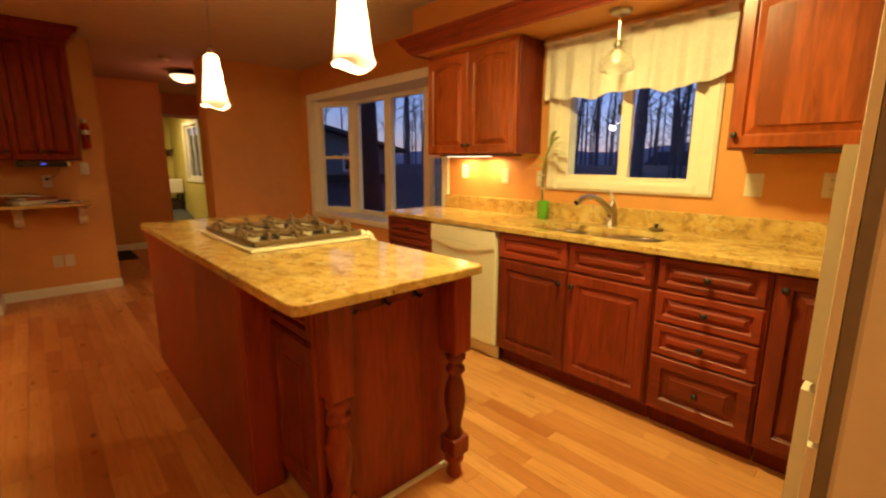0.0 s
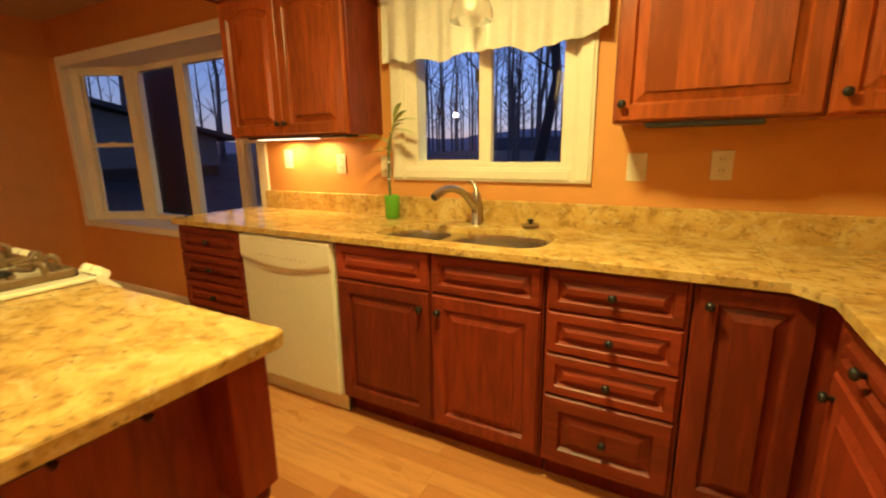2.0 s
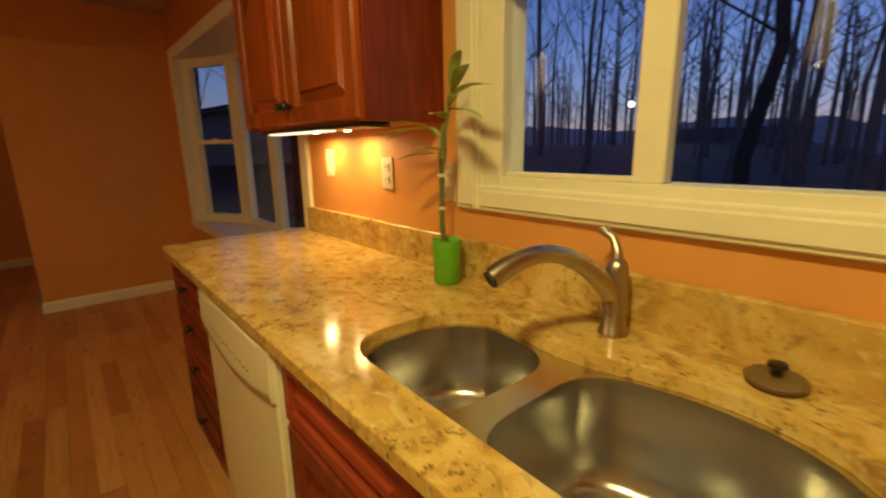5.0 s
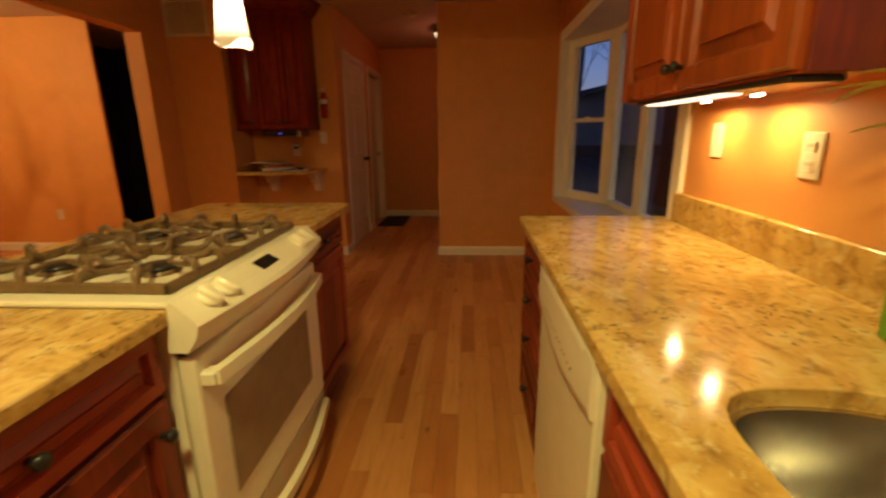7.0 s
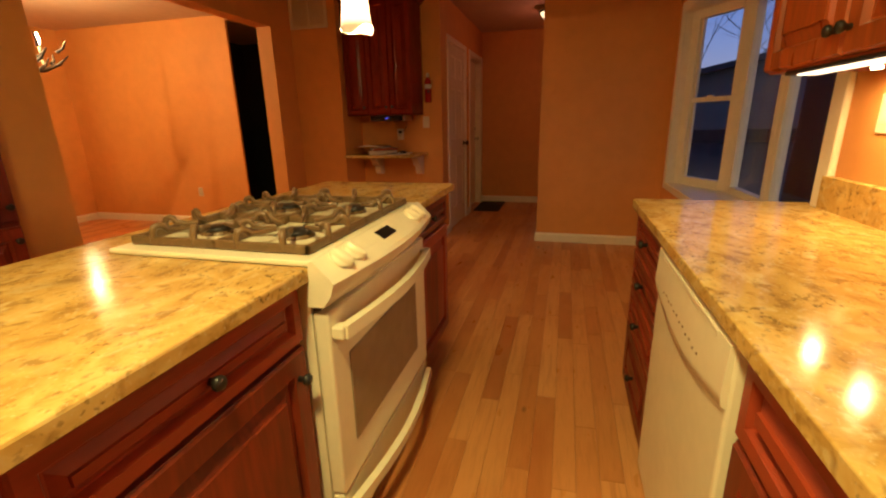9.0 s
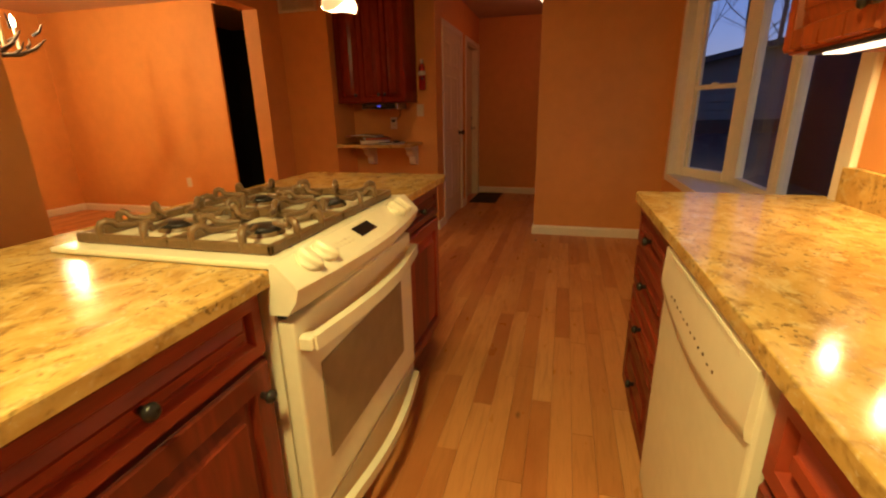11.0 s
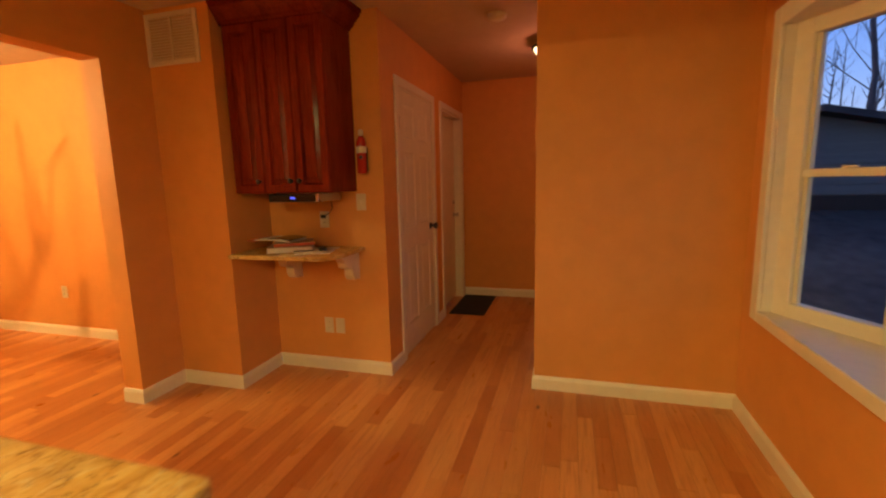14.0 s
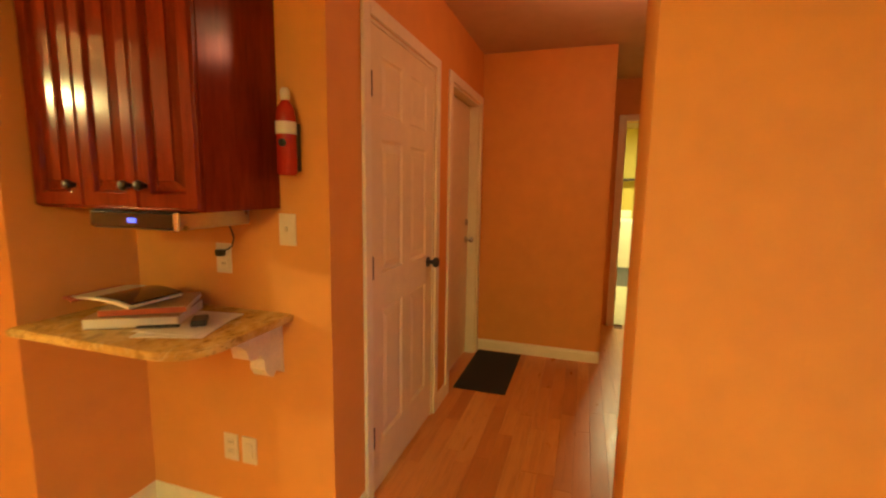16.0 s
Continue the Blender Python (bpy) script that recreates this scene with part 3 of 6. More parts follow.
def sash(a, c, z0, z1, edge, rail=None):
    """A white sash from a to c in plan, with a pane; rail is a meeting rail's height."""
    a, c = Vector((*a, 0)), Vector((*c, 0))
    d = c - a
    w = d.length
    m = Matrix.Translation(a) @ Matrix.Rotation(math.atan2(d.y, d.x), 4, "Z")
    bm = bmesh.new()
    for x0, x1, zz0, zz1 in ((0, edge, z0, z1), (w - edge, w, z0, z1), (edge, w - edge, z0, z0 + edge * 0.85), (edge, w - edge, z1 - edge * 0.85, z1)):
        box(x0, x1, -0.01, 0.05, zz0, zz1, 0.004, bm)
    fr = part("sash", placed(bm, m), WHITE, bay)
    if rail:
        part("meeting_rail", placed(box(edge, w - edge, -0.004, 0.035, rail - 0.018, rail + 0.018, 0.003), m), WHITE, bay)
        part("sash_lock", placed(box(w / 2 - 0.03, w / 2 + 0.03, -0.014, 0.01, rail + 0.018, rail + 0.03, 0.004), m), WHITE, bay)
        for q in (edge, w - edge - 0.02):
            part("sash_track", placed(box(q, q + 0.02, 0.012, 0.04, z0 + edge * 0.85, z1 - edge * 0.85), m), DOOR, bay)
    g = part("pane", placed(box(edge - 0.005, w - edge + 0.005, 0.02, 0.024, z0 + 0.02, z1 - 0.02), m), GLASS, bay)
    g.visible_shadow = False


sash(CORN[0], CORN[1], BZ0, BZ1, 0.088, 1.365)
sash((-4.455, 3.35), (-3.76, 3.35), BZ0, BZ1, 0.065)
sash((-3.76, 3.35), (-3.065, 3.35), BZ0, BZ1, 0.065)
sash(CORN[2], CORN[3], BZ0, BZ1, 0.088, 1.365)
for x in (BX0 + 0.001, BX1 - 0.013):
    part("jamb_liner", box(x, x + 0.012, NY - 0.002, NY + 0.075, BZ0 + 0.007, BZ1 - 0.007), WHITE, bay)
for x, y in CORN[1:3]:
    part("mullion_post", lathe([(0.045, BZ0), (0.045, BZ1)], Matrix.Translation((x, y + 0.02, 0)), 8), WHITE, bay)

# ---- doors ----
def door_frame(th, x0, x1, y, h, depth):
    bm = bmesh.new()
    for a, c, z0, z1 in ((x0 - 0.06, x0, 0, h + 0.06), (x1, x1 + 0.06, 0, h + 0.06), (x0, x1, h, h + 0.06)):
        box(a, c, y, y + 0.016, z0, z1, 0.004, bm)
    part("casing", bm, WHITE, th, "white casing")
    bm = bmesh.new()
    box(x0, x0 + 0.015, y - depth, y, 0, h, 0, bm)
    box(x1 - 0.015, x1, y - depth, y, 0, h, 0, bm)
    box(x0 + 0.015, x1 - 0.015, y - depth, y, h - 0.015, h, 0, bm)
    part("jamb", bm, WHITE, th)


def six_panels(w, h):
    """Panel rectangles (x, z, width, height) of a six-panel door."""
    s, mid = 0.11, 0.10
    pw = (w - 2 * s - mid) / 2
    return [(x, z, pw, ph) for z, ph in ((0.22, 0.62), (1.0, 0.58), (1.68, 0.24)) for x in (s, s + pw + mid)]


def panel_leaf(w, h, th, m, name="leaf"):
    """A moulded leaf with sunk, raised panels, its face at y=0 towards -y."""
    bm = bmesh.new()
    rects = six_panels(w, h)
    xs = sorted({0, w, *[r[0] for r in rects], *[r[0] + r[2] for r in rects]})
    zs = sorted({0, h, *[r[1] for r in rects], *[r[1] + r[3] for r in rects]})
    vs = {(x, z): bm.verts.new((x, 0, z)) for x in xs for z in zs}
    for x0, x1 in zip(xs, xs[1:]):
        for z0, z1 in zip(zs, zs[1:]):
            hole = any(abs(r[0] - x0) < 1e-6 and r[1] - 1e-6 <= z0 and z1 <= r[1] + r[3] + 1e-6 and abs(r[0] + r[2] - x1) < 1e-6 for r in rects)
            if not hole:
                bm.faces.new((vs[x0, z0], vs[x1, z0], vs[x1, z1], vs[x0, z1]))
    for x, z, pw, ph in rects:
        rings = []
        for d, y in ((0, 0), (0.012, 0.008), (0.022, 0.008), (0.05, 0.002)):
            rings.append([bm.verts.new(p) for p in ((x + d, y, z + d), (x + pw - d, y, z + d), (x + pw - d, y, z + ph - d), (x + d, y, z + ph - d))])
        for a, c in zip(rings, rings[1:]):
            for k in range(4):
                bm.faces.new((a[k], a[(k + 1) % 4], c[(k + 1) % 4], c[k]))
        bm.faces.new(rings[-1])
    box(0, w, 0.009, 0.035, 0, h, 0, bm)
    return part(name, placed(bm, m), DOOR, th)


d1 = thing("door_1", (-5.88, DY, 0), "closed white six-panel closet door with a black knob", "door", kind="structure")
door_frame(d1, D1X0, D1X1, DY, DH, 0.12)
leaf = panel_leaf(D1X1 - D1X0 - 0.036, DH - 0.03, d1, face_at(D1X1 - 0.018, DY - 0.004, 0.012, "+y"))
part("door_knob", lathe([(0.03, 0), (0.03, 0.006), (0.012, 0.012), (0.012, 0.03), (0.026, 0.04), (0.03, 0.052), (0.022, 0.066), (0.004, 0.07)], face_at(D1X0 + 0.09, DY - 0.004, 0.97, "+y") @ pose(0, 0, 0, 90), 16), BLACK, leaf, "round black knob", True)
for z in (0.28, 1.05, 1.80):
    part("hinge", box(D1X1 - 0.035, D1X1 - 0.012, DY - 0.006, DY + 0.004, z - 0.05, z + 0.05, 0.002), BLACK, d1, "black hinge")
d2 = thing("door_2", (-7.0, DY, 0), "closed white flush door set deep in its frame", "door", kind="structure")
door_frame(d2, D2X0, D2X1, DY, DH, 0.12)
leaf = part("leaf", box(D2X0 + 0.018, D2X1 - 0.018, DY - 0.115, DY - 0.075, 0.015, DH - 0.018, 0.003), DOOR, d2)
part("door_knob", lathe([(0.028, 0), (0.028, 0.006), (0.011, 0.012), (0.011, 0.03), (0.025, 0.045), (0.018, 0.06)], face_at(D2X0 + 0.085, DY - 0.075, 0.98, "+y") @ pose(0, 0, 0, 90), 14), NICKEL, leaf, "small brass-toned knob", True)
part("deadbolt", lathe([(0.026, 0), (0.024, 0.012), (0.01, 0.016)], face_at(D2X0 + 0.085, DY - 0.075, 1.12, "+y") @ pose(0, 0, 0, 90), 14), NICKEL, leaf, "", True)
d3 = thing("door_3", (-8.62, 2.43, 0), "open doorway to the laundry room with a white casing", "doorway", kind="structure")
bm = bmesh.new()
for y0, y1, z0, z1 in ((1.97, 2.03, 0, 2.12), (2.83, 2.89, 0, 2.12), (2.03, 2.83, 2.06, 2.12)):
    box(-8.62, -8.604, y0, y1, z0, z1, 0.004, bm)
box(-8.74, -8.62, 2.03, 2.045, 0, 2.06, 0, bm)
part("casing", bm, WHITE, d3)
for z in (0.3, 1.05, 1.78):
    part("hinge", box(-8.70, -8.66, 2.045, 2.052, z - 0.045, z + 0.045, 0.002), BLACK, d3, "black hinge")

# ---- kitchen: worktops and base cabinets ----
CT, CB = 0.915, 0.885                 # worktop top and underside
CF = 2.395                            # worktop front edge on the sink run
FF = 2.418                            # cabinet fronts
RX = 0.435                            # worktop edge on the return run


def slab(name, outline, holes, label, mat=None, z0=CB, z1=CT, edge=0.006, top_of=None):
    """A stone slab with a softened upper edge and openings."""
    bm = bmesh.new()
    loops = [outline, *holes]
    edges = []
    for lp in loops:
        vs = [bm.verts.new((x, y, z1)) for x, y in lp]
        edges += [bm.edges.new((vs[i], vs[(i + 1) % len(vs)])) for i in range(len(vs))]
    bmesh.ops.triangle_fill(bm, use_beauty=True, use_dissolve=False, edges=edges)
    top = bm.faces[:]
    got = bmesh.ops.extrude_face_region(bm, geom=top)
    for v in got["geom"]:
        if isinstance(v, bmesh.types.BMVert):
            v.co.z = z0
    rim = [e for e in bm.edges if all(abs(v.co.z - z1) < 1e-6 for v in e.verts) and any(abs(f.normal.z) < 0.5 for f in e.link_faces)]
    bm.normal_update()
    rim = [e for e in bm.edges if all(abs(v.co.z - z1) < 1e-6 for v in e.verts) and sorted(abs(f.normal.z) > 0.5 for f in e.link_faces) == [False, True]]
    bmesh.ops.bevel(bm, geom=rim, offset=edge, segments=2, affect="EDGES", profile=0.5)
    cx, cy = sum(p[0] for p in outline) / len(outline), sum(p[1] for p in outline) / len(outline)
    th = top_of or thing(name, (cx, cy, z0), label, "worktop")
    part("slab", bm, mat or GRANITE, th)
    return th


def bowl(cx, cy, w, d, r):
    return smooth_outline([(cx - w / 2, cy - d / 2), (cx + w / 2, cy - d / 2), (cx + w / 2, cy + d / 2), (cx - w / 2, cy + d / 2)], r, 6)


# one cutout follows both bowls; the small bowl is on the west side
CUT = smooth_outline([(-1.172, 2.505), (-0.375, 2.485), (-0.365, 2.83), (-0.62, 2.875), (-0.84, 2.81), (-1.02, 2.84), (-1.168, 2.81)], [0.12, 0.12, 0.16, 0.10, 0.06, 0.10, 0.14], 6)
stone = slab("sink_worktop", smooth_outline([(-2.525, CF), (0.345, CF), (0.345, NY - 0.002), (-2.525, NY - 0.002)], [0.03, 0.0, 0.0, 0.0]), [CUT], "polished golden granite worktop with a sink cutout", edge=0.003)
slab("return", smooth_outline([(0.3453, CF), (0.36, CF), (RX, CF - 0.09), (RX, 1.68), (EX - 0.004, 1.68), (EX - 0.004, NY - 0.002), (0.3453, NY - 0.002)], [0, 0, 0, 0.01, 0, 0, 0]), [], "", edge=0.0015, top_of=stone)
splash = thing("backsplash", (-0.6, NY, CT), "low golden granite upstand along the wall", "backsplash")
part("wall_strip", box(-2.42, EX - 0.03, NY - 0.024, NY - 0.002, CT - 0.006, CT + 0.115, 0.004), GRANITE, splash)
part("return_strip", box(EX - 0.026, EX - 0.004, 1.70, NY - 0.026, CT - 0.006, CT + 0.115, 0.004), GRANITE, splash)


def base_unit(name, x0, x1, label, fronts, group="base cabinets"):
    """A base cabinet on the sink run; fronts: (kind, x0, x1, z0, z1, knob)."""
    th = thing(name, ((x0 + x1) / 2, 2.7, 0), label, "cabinet", group)
    if name == "sink_cabinet":
        part("body", box(x0 + 0.001, x1 - 0.001, FF + 0.042, NY - 0.03, 0.10, 0.62), CHERRY, th)
        part("face_frame", box(x0 + 0.001, x1 - 0.001, FF + 0.021, FF + 0.041, 0.10, CB - 0.001), CHERRY, th)
    else:
        part("body", box(x0 + 0.001, x1 - 0.001, FF + 0.021, NY - 0.03, 0.10, CB - 0.001), CHERRY, th)
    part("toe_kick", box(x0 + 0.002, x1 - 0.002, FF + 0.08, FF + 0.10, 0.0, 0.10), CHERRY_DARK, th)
    for kind, a, c, z0, z1, knob in fronts:
        front(kind, c - a, z1 - z0, face_at(a, FF, z0, "-y"), th, CHERRY if kind == "door" else CHERRY_H, knob)
    return th


def drawer_stack(a, c):
    w = c - a
    out = []
    for z0, z1 in ((0.722, 0.873), (0.56, 0.715), (0.395, 0.553), (0.115, 0.388)):
        out.append(("drawer", a, c, z0, z1, (w / 2, (z1 - z0) / 2)))
    return out


base_unit("drawer_cabinet", -2.50, -1.935, "cherry base cabinet with four raised drawers at the worktop's end", drawer_stack(-2.49, -1.945))
base_unit("sink_cabinet", -1.305, -0.325, "cherry sink base with two false drawers over two doors",
          [("drawer", -1.295, -0.805, 0.715, 0.873, None), ("drawer", -0.79, -0.335, 0.715, 0.873, None),
           ("door", -1.295, -0.805, 0.115, 0.705, (0.455, 0.52)), ("door", -0.79, -0.335, 0.115, 0.705, (0.035, 0.52))])
base_unit("drawer_cabinet", -0.32, 0.132, "cherry base cabinet with four raised drawers beside the sink base", drawer_stack(-0.31, 0.122))
base_unit("corner_cabinet", 0.136, 0.50, "tall-doored cherry corner base cabinet", [("door", 0.145, 0.44, 0.125, 0.875, (0.035, 0.69))])
ret = thing("return_cabinet", (0.78, 2.0, 0), "cherry base cabinet beside the refrigerator, drawer over door", "cabinet", "base cabinets")
part("body", box(RX + 0.045, EX - 0.01, 1.69, 2.36, 0.10, CB - 0.001), CHERRY, ret)
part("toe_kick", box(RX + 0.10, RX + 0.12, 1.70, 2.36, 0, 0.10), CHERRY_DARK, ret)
front("drawer", 0.60, 0.15, face_at(RX + 0.024, 2.33, 0.725, "-x"), ret, CHERRY_H, (0.22, 0.075))
front("door", 0.60, 0.588, face_at(RX + 0.024, 2.33, 0.125, "-x"), ret, CHERRY, (0.05, 0.53))

pt = thing("pantry_cabinet", (-1.55, -0.37, 0), "tall dark cherry pantry cabinet against the orange wall", "cabinet")
part("body", box(-1.93, -1.17, SY + 0.002, -0.232, 0.0, 2.10, 0.002), CHERRY, pt)
for a in (-1.552, -1.175):
    w = 0.372
    front("door", w, 0.72, face_at(a, -0.211, 0.11, "+y"), pt, CHERRY, (w - 0.035 if a < -1.5 else 0.035, 0.66))
    front("door", w, 1.22, face_at(a, -0.211, 0.85, "+y"), pt, CHERRY, (w - 0.035 if a < -1.5 else 0.035, 0.07))

# dishwasher
dw = thing("dishwasher", (-1.62, 2.7, 0), "white dishwasher with a curved control strip", "dishwasher")
part("body", box(-1.93, -1.31, 2.44, NY - 0.05, 0.09, CB - 0.004), APPLIANCE, dw)
part("toe_panel", box(-1.93, -1.31, 2.46, 2.475, 0.0, 0.085, 0.003), APPLIANCE, dw)
door = part("door", box(-1.928, -1.312, 2.408, 2.437, 0.105, 0.872, 0.007, None, 2), APPLIANCE, dw, "", False)
bm = bmesh.new()
rows_, cols = [], 17
for k in range(cols):
    s = k / (cols - 1)
    x = -1.925 + 0.61 * s
    zl = 0.745 - 0.045 * math.sin(math.pi * s)
    rows_.append([bm.verts.new(p) for p in ((x, 2.409, zl), (x, 2.399, zl + 0.006), (x, 2.396, zl + 0.03), (x, 2.400, 0.868), (x, 2.409, 0.871))])
for a, c in zip(rows_, rows_[1:]):
    for k in range(4):
        bm.faces.new((a[k], c[k], c[k + 1], a[k + 1]))
bm.faces.new(rows_[0])
bm.faces.new(rows_[-1][::-1])
part("control_panel", bm, APPLIANCE, dw, "", True)
part("handle_recess", box(-1.86, -1.38, 2.3985, 2.404, 0.852, 0.866, 0.002), BISQUE, dw)
for k in range(12):
    x = -1.80 + k * 0.03
    part("button_mark", box(x, x + 0.006, 2.3948, 2.3965, 0.775 + 0.004 * (k % 2) - 0.0009 * k, 0.779 + 0.004 * (k % 2) - 0.0009 * k), GRATE, dw)

# sink
sink = thing("sink", (-0.79, 2.65, 0.70), "undermounted double-bowl brushed steel sink", "sink")


def sink_bowl(outline, depth):
    bm = bmesh.new()
    cx, cy = sum(p[0] for p in outline) / len(outline), sum(p[1] for p in outline) / len(outline)
    rings = []
    for f, z in ((1.0, CB - 0.0006), (0.992, CB - 0.008), (0.982, CB - 0.022), (0.95, CB - depth * 0.75), (0.90, CB - depth * 0.93), (0.80, CB - depth), (0.25, CB - depth - 0.006), (0.11, CB - depth - 0.008)):
        rings.append([bm.verts.new((cx + (x - cx) * f, cy + (y - cy) * f, z)) for x, y in outline])
    for a, c in zip(rings, rings[1:]):
        for k in range(len(a)):
            bm.faces.new((a[k], a[(k + 1) % len(a)], c[(k + 1) % len(a)], c[k]))
    bm.faces.new(rings[-1])
    part("bowl", bm, STEEL, sink, "", True)
    d = Matrix.Translation((cx, cy, CB - depth - 0.004))
    part("drain", lathe([(0.045, 0.0), (0.045, 0.006), (0.036, 0.007), (0.030, 0.001), (0.006, 0.0)], d, 20), STEEL, sink, "", True)
    part("drain_hole", lathe([(0.028, 0.0035), (0.002, 0.0036)], d, 16), SLOT, sink)


BOWLS = (smooth_outline([(-1.165, 2.512), (-0.870, 2.505), (-0.862, 2.79), (-1.02, 2.832), (-1.160, 2.80)], [0.12, 0.08, 0.08, 0.10, 0.14], 6),
         smooth_outline([(-0.808, 2.504), (-0.382, 2.493), (-0.372, 2.82), (-0.62, 2.862), (-0.808, 2.81)], [0.09, 0.12, 0.16, 0.10, 0.09], 6))
sink_bowl(BOWLS[0], 0.17)
sink_bowl(BOWLS[1], 0.21)
bm = bmesh.new()
edges = []
for lp in ([(-0.772 + (x + 0.772) * 1.05, 2.665 + (y - 2.665) * 1.08) for x, y in CUT], *BOWLS):
    vs = [bm.verts.new((x, y, CB - 0.0006)) for x, y in lp]
    edges += [bm.edges.new((vs[k], vs[(k + 1) % len(vs)])) for k in range(len(vs))]
bmesh.ops.triangle_fill(bm, use_beauty=True, use_dissolve=False, edges=edges)
got = bmesh.ops.extrude_face_region(bm, geom=bm.faces[:])
for v in got["geom"]:
    if isinstance(v, bmesh.types.BMVert):
        v.co.z -= 0.003
part("deck", bm, STEEL, sink, "steel deck between and round the bowls")

# faucet
fa = thing("faucet", (-0.825, 2.94, CT), "brushed nickel pull-out faucet with a lever on top", "faucet")
fx, fy = -0.825, 2.94
part("base", lathe([(0.031, CT), (0.031, CT + 0.006), (0.026, CT + 0.012), (0.025, CT + 0.09), (0.023, CT + 0.130), (0.022, CT + 0.142), (0.017, CT + 0.155), (0.004, CT + 0.16)], Matrix.Translation((fx, fy, 0)), 20), NICKEL, fa, "", True)
sp = []
for k in range(13):
    a = k / 12
    sp.append((fx - 0.085 * a, fy - 0.275 * a, CT + 0.075 + 0.27 * a - 0.19 * a * a + 0.02 * math.sin(math.pi * a)))
part("spout", tube(sp, [0.021, 0.021, 0.020, 0.019, 0.018, 0.0175, 0.017, 0.017, 0.017, 0.018, 0.019, 0.020, 0.020], 14), NICKEL, fa, "", True)
tip, d = Vector(sp[-1]), (Vector(sp[-1]) - Vector(sp[-2])).normalized()
part("spray_face", tube([tip + d * 0.0005, tip + d * 0.004], 0.0165, 14), SLOT, fa, "dark spray face")
part("lever", tube([(fx, fy, CT + 0.145), (fx - 0.004, fy + 0.004, CT + 0.172), (fx - 0.018, fy + 0.012, CT + 0.195), (fx - 0.045, fy + 0.016, CT + 0.210)], [0.012, 0.010, 0.009, 0.011], 10), NICKEL, fa, "", True)
stp = thing("sink_stopper", (-0.545, 2.935, CT), "round dark metal sink stopper lying on the worktop", "stopper")
part("disc", lathe([(0.030, CT), (0.040, CT + 0.006), (0.044, CT + 0.014), (0.040, CT + 0.018), (0.010, CT + 0.019)], Matrix.Translation((-0.545, 2.935, 0)), 22), GRATE, stp, "", True)
part("grip", lathe([(0.008, CT + 0.019), (0.008, CT + 0.030), (0.015, CT + 0.034), (0.014, CT + 0.040), (0.003, CT + 0.043)], Matrix.Translation((-0.545, 2.935, 0)), 16), BLACK, stp, "small dark grip", True)

# lucky bamboo
pot = thing("bamboo_plant", (-1.325, 2.925, CT), "lucky bamboo stalk in a square lime-green pot", "plant")
px, py = -1.325, 2.925
part("pot", lathe([(0.034, CT), (0.038, CT + 0.004), (0.041, CT + 0.122), (0.040, CT + 0.127), (0.036, CT + 0.124), (0.034, CT + 0.10)], Matrix.Translation((px, py, 0)), 28), GREEN_POT, pot, "glossy lime-green ceramic pot", True)
part("soil", lathe([(0.033, CT + 0.101), (0.002, CT + 0.106)], Matrix.Translation((px, py, 0)), 16), DARKWOOD, pot, "dark gravel in the pot")
sx, sy = px - 0.004, py - 0.012
pts, rad = [], []
for k in range(22):
    z = CT + 0.09 + k * 0.013
    pts.append((sx + 0.003 * math.sin(k * 0.4), sy + 0.002 * math.cos(k * 0.5), z))
    rad.append(0.0092 if k % 5 == 0 else 0.0072)
part("stalk", tube(pts, rad, 10), STALK, pot, "jointed grey-green stalk", True)
part("sheath", tube([(sx, sy, CT + 0.335), (sx + 0.004, sy, CT + 0.36), (sx + 0.010, sy - 0.002, CT + 0.40), (sx + 0.016, sy - 0.004, CT + 0.44)], [0.0075, 0.013, 0.011, 0.006], 9), LEAF, pot, "pale green leaf sheath", True)
part("shoot", tube([(sx + 0.012, sy - 0.003, CT + 0.40), (sx + 0.035, sy - 0.008, CT + 0.46), (sx + 0.055, sy - 0.01, CT + 0.53)], [0.007, 0.006, 0.003], 8), LEAF, pot, "", True)
part("side_shoot", tube([(sx + 0.008, sy - 0.002, CT + 0.40), (sx - 0.02, sy - 0.006, CT + 0.425), (sx - 0.04, sy - 0.01, CT + 0.43)], [0.006, 0.005, 0.003], 8), LEAF, pot, "", True)
for z in (0.21, 0.30):
    part("tie", lathe([(0.0095, CT + z), (0.0115, CT + z + 0.004), (0.0095, CT + z + 0.009)], Matrix.Translation((sx, sy, 0)), 10), PAPER, pot, "pale band round the stalk")


def leaf_blade(root, way, length, width, droop):
    bm = bmesh.new()
    root, way = Vector(root), Vector(way).normalized()
    side = way.cross(Vector((0, 0, 1))).normalized()
    rows = []
    for k in range(8):
        s = k / 7
        c = root + way * length * s + Vector((0, 0, -droop * s * s))
        w = width * math.sin(math.pi * min(0.98, 0.06 + s * 0.94)) ** 0.75
        rows.append((bm.verts.new(c + side * w + Vector((0, 0, 0.3 * w))), bm.verts.new(c), bm.verts.new(c - side * w + Vector((0, 0, 0.3 * w)))))
    for a, c in zip(rows, rows[1:]):
        bm.faces.new((a[0], c[0], c[1], a[1]))
        bm.faces.new((a[1], c[1], c[2], a[2]))
    part("leaf", bm, LEAF, pot, "", True)


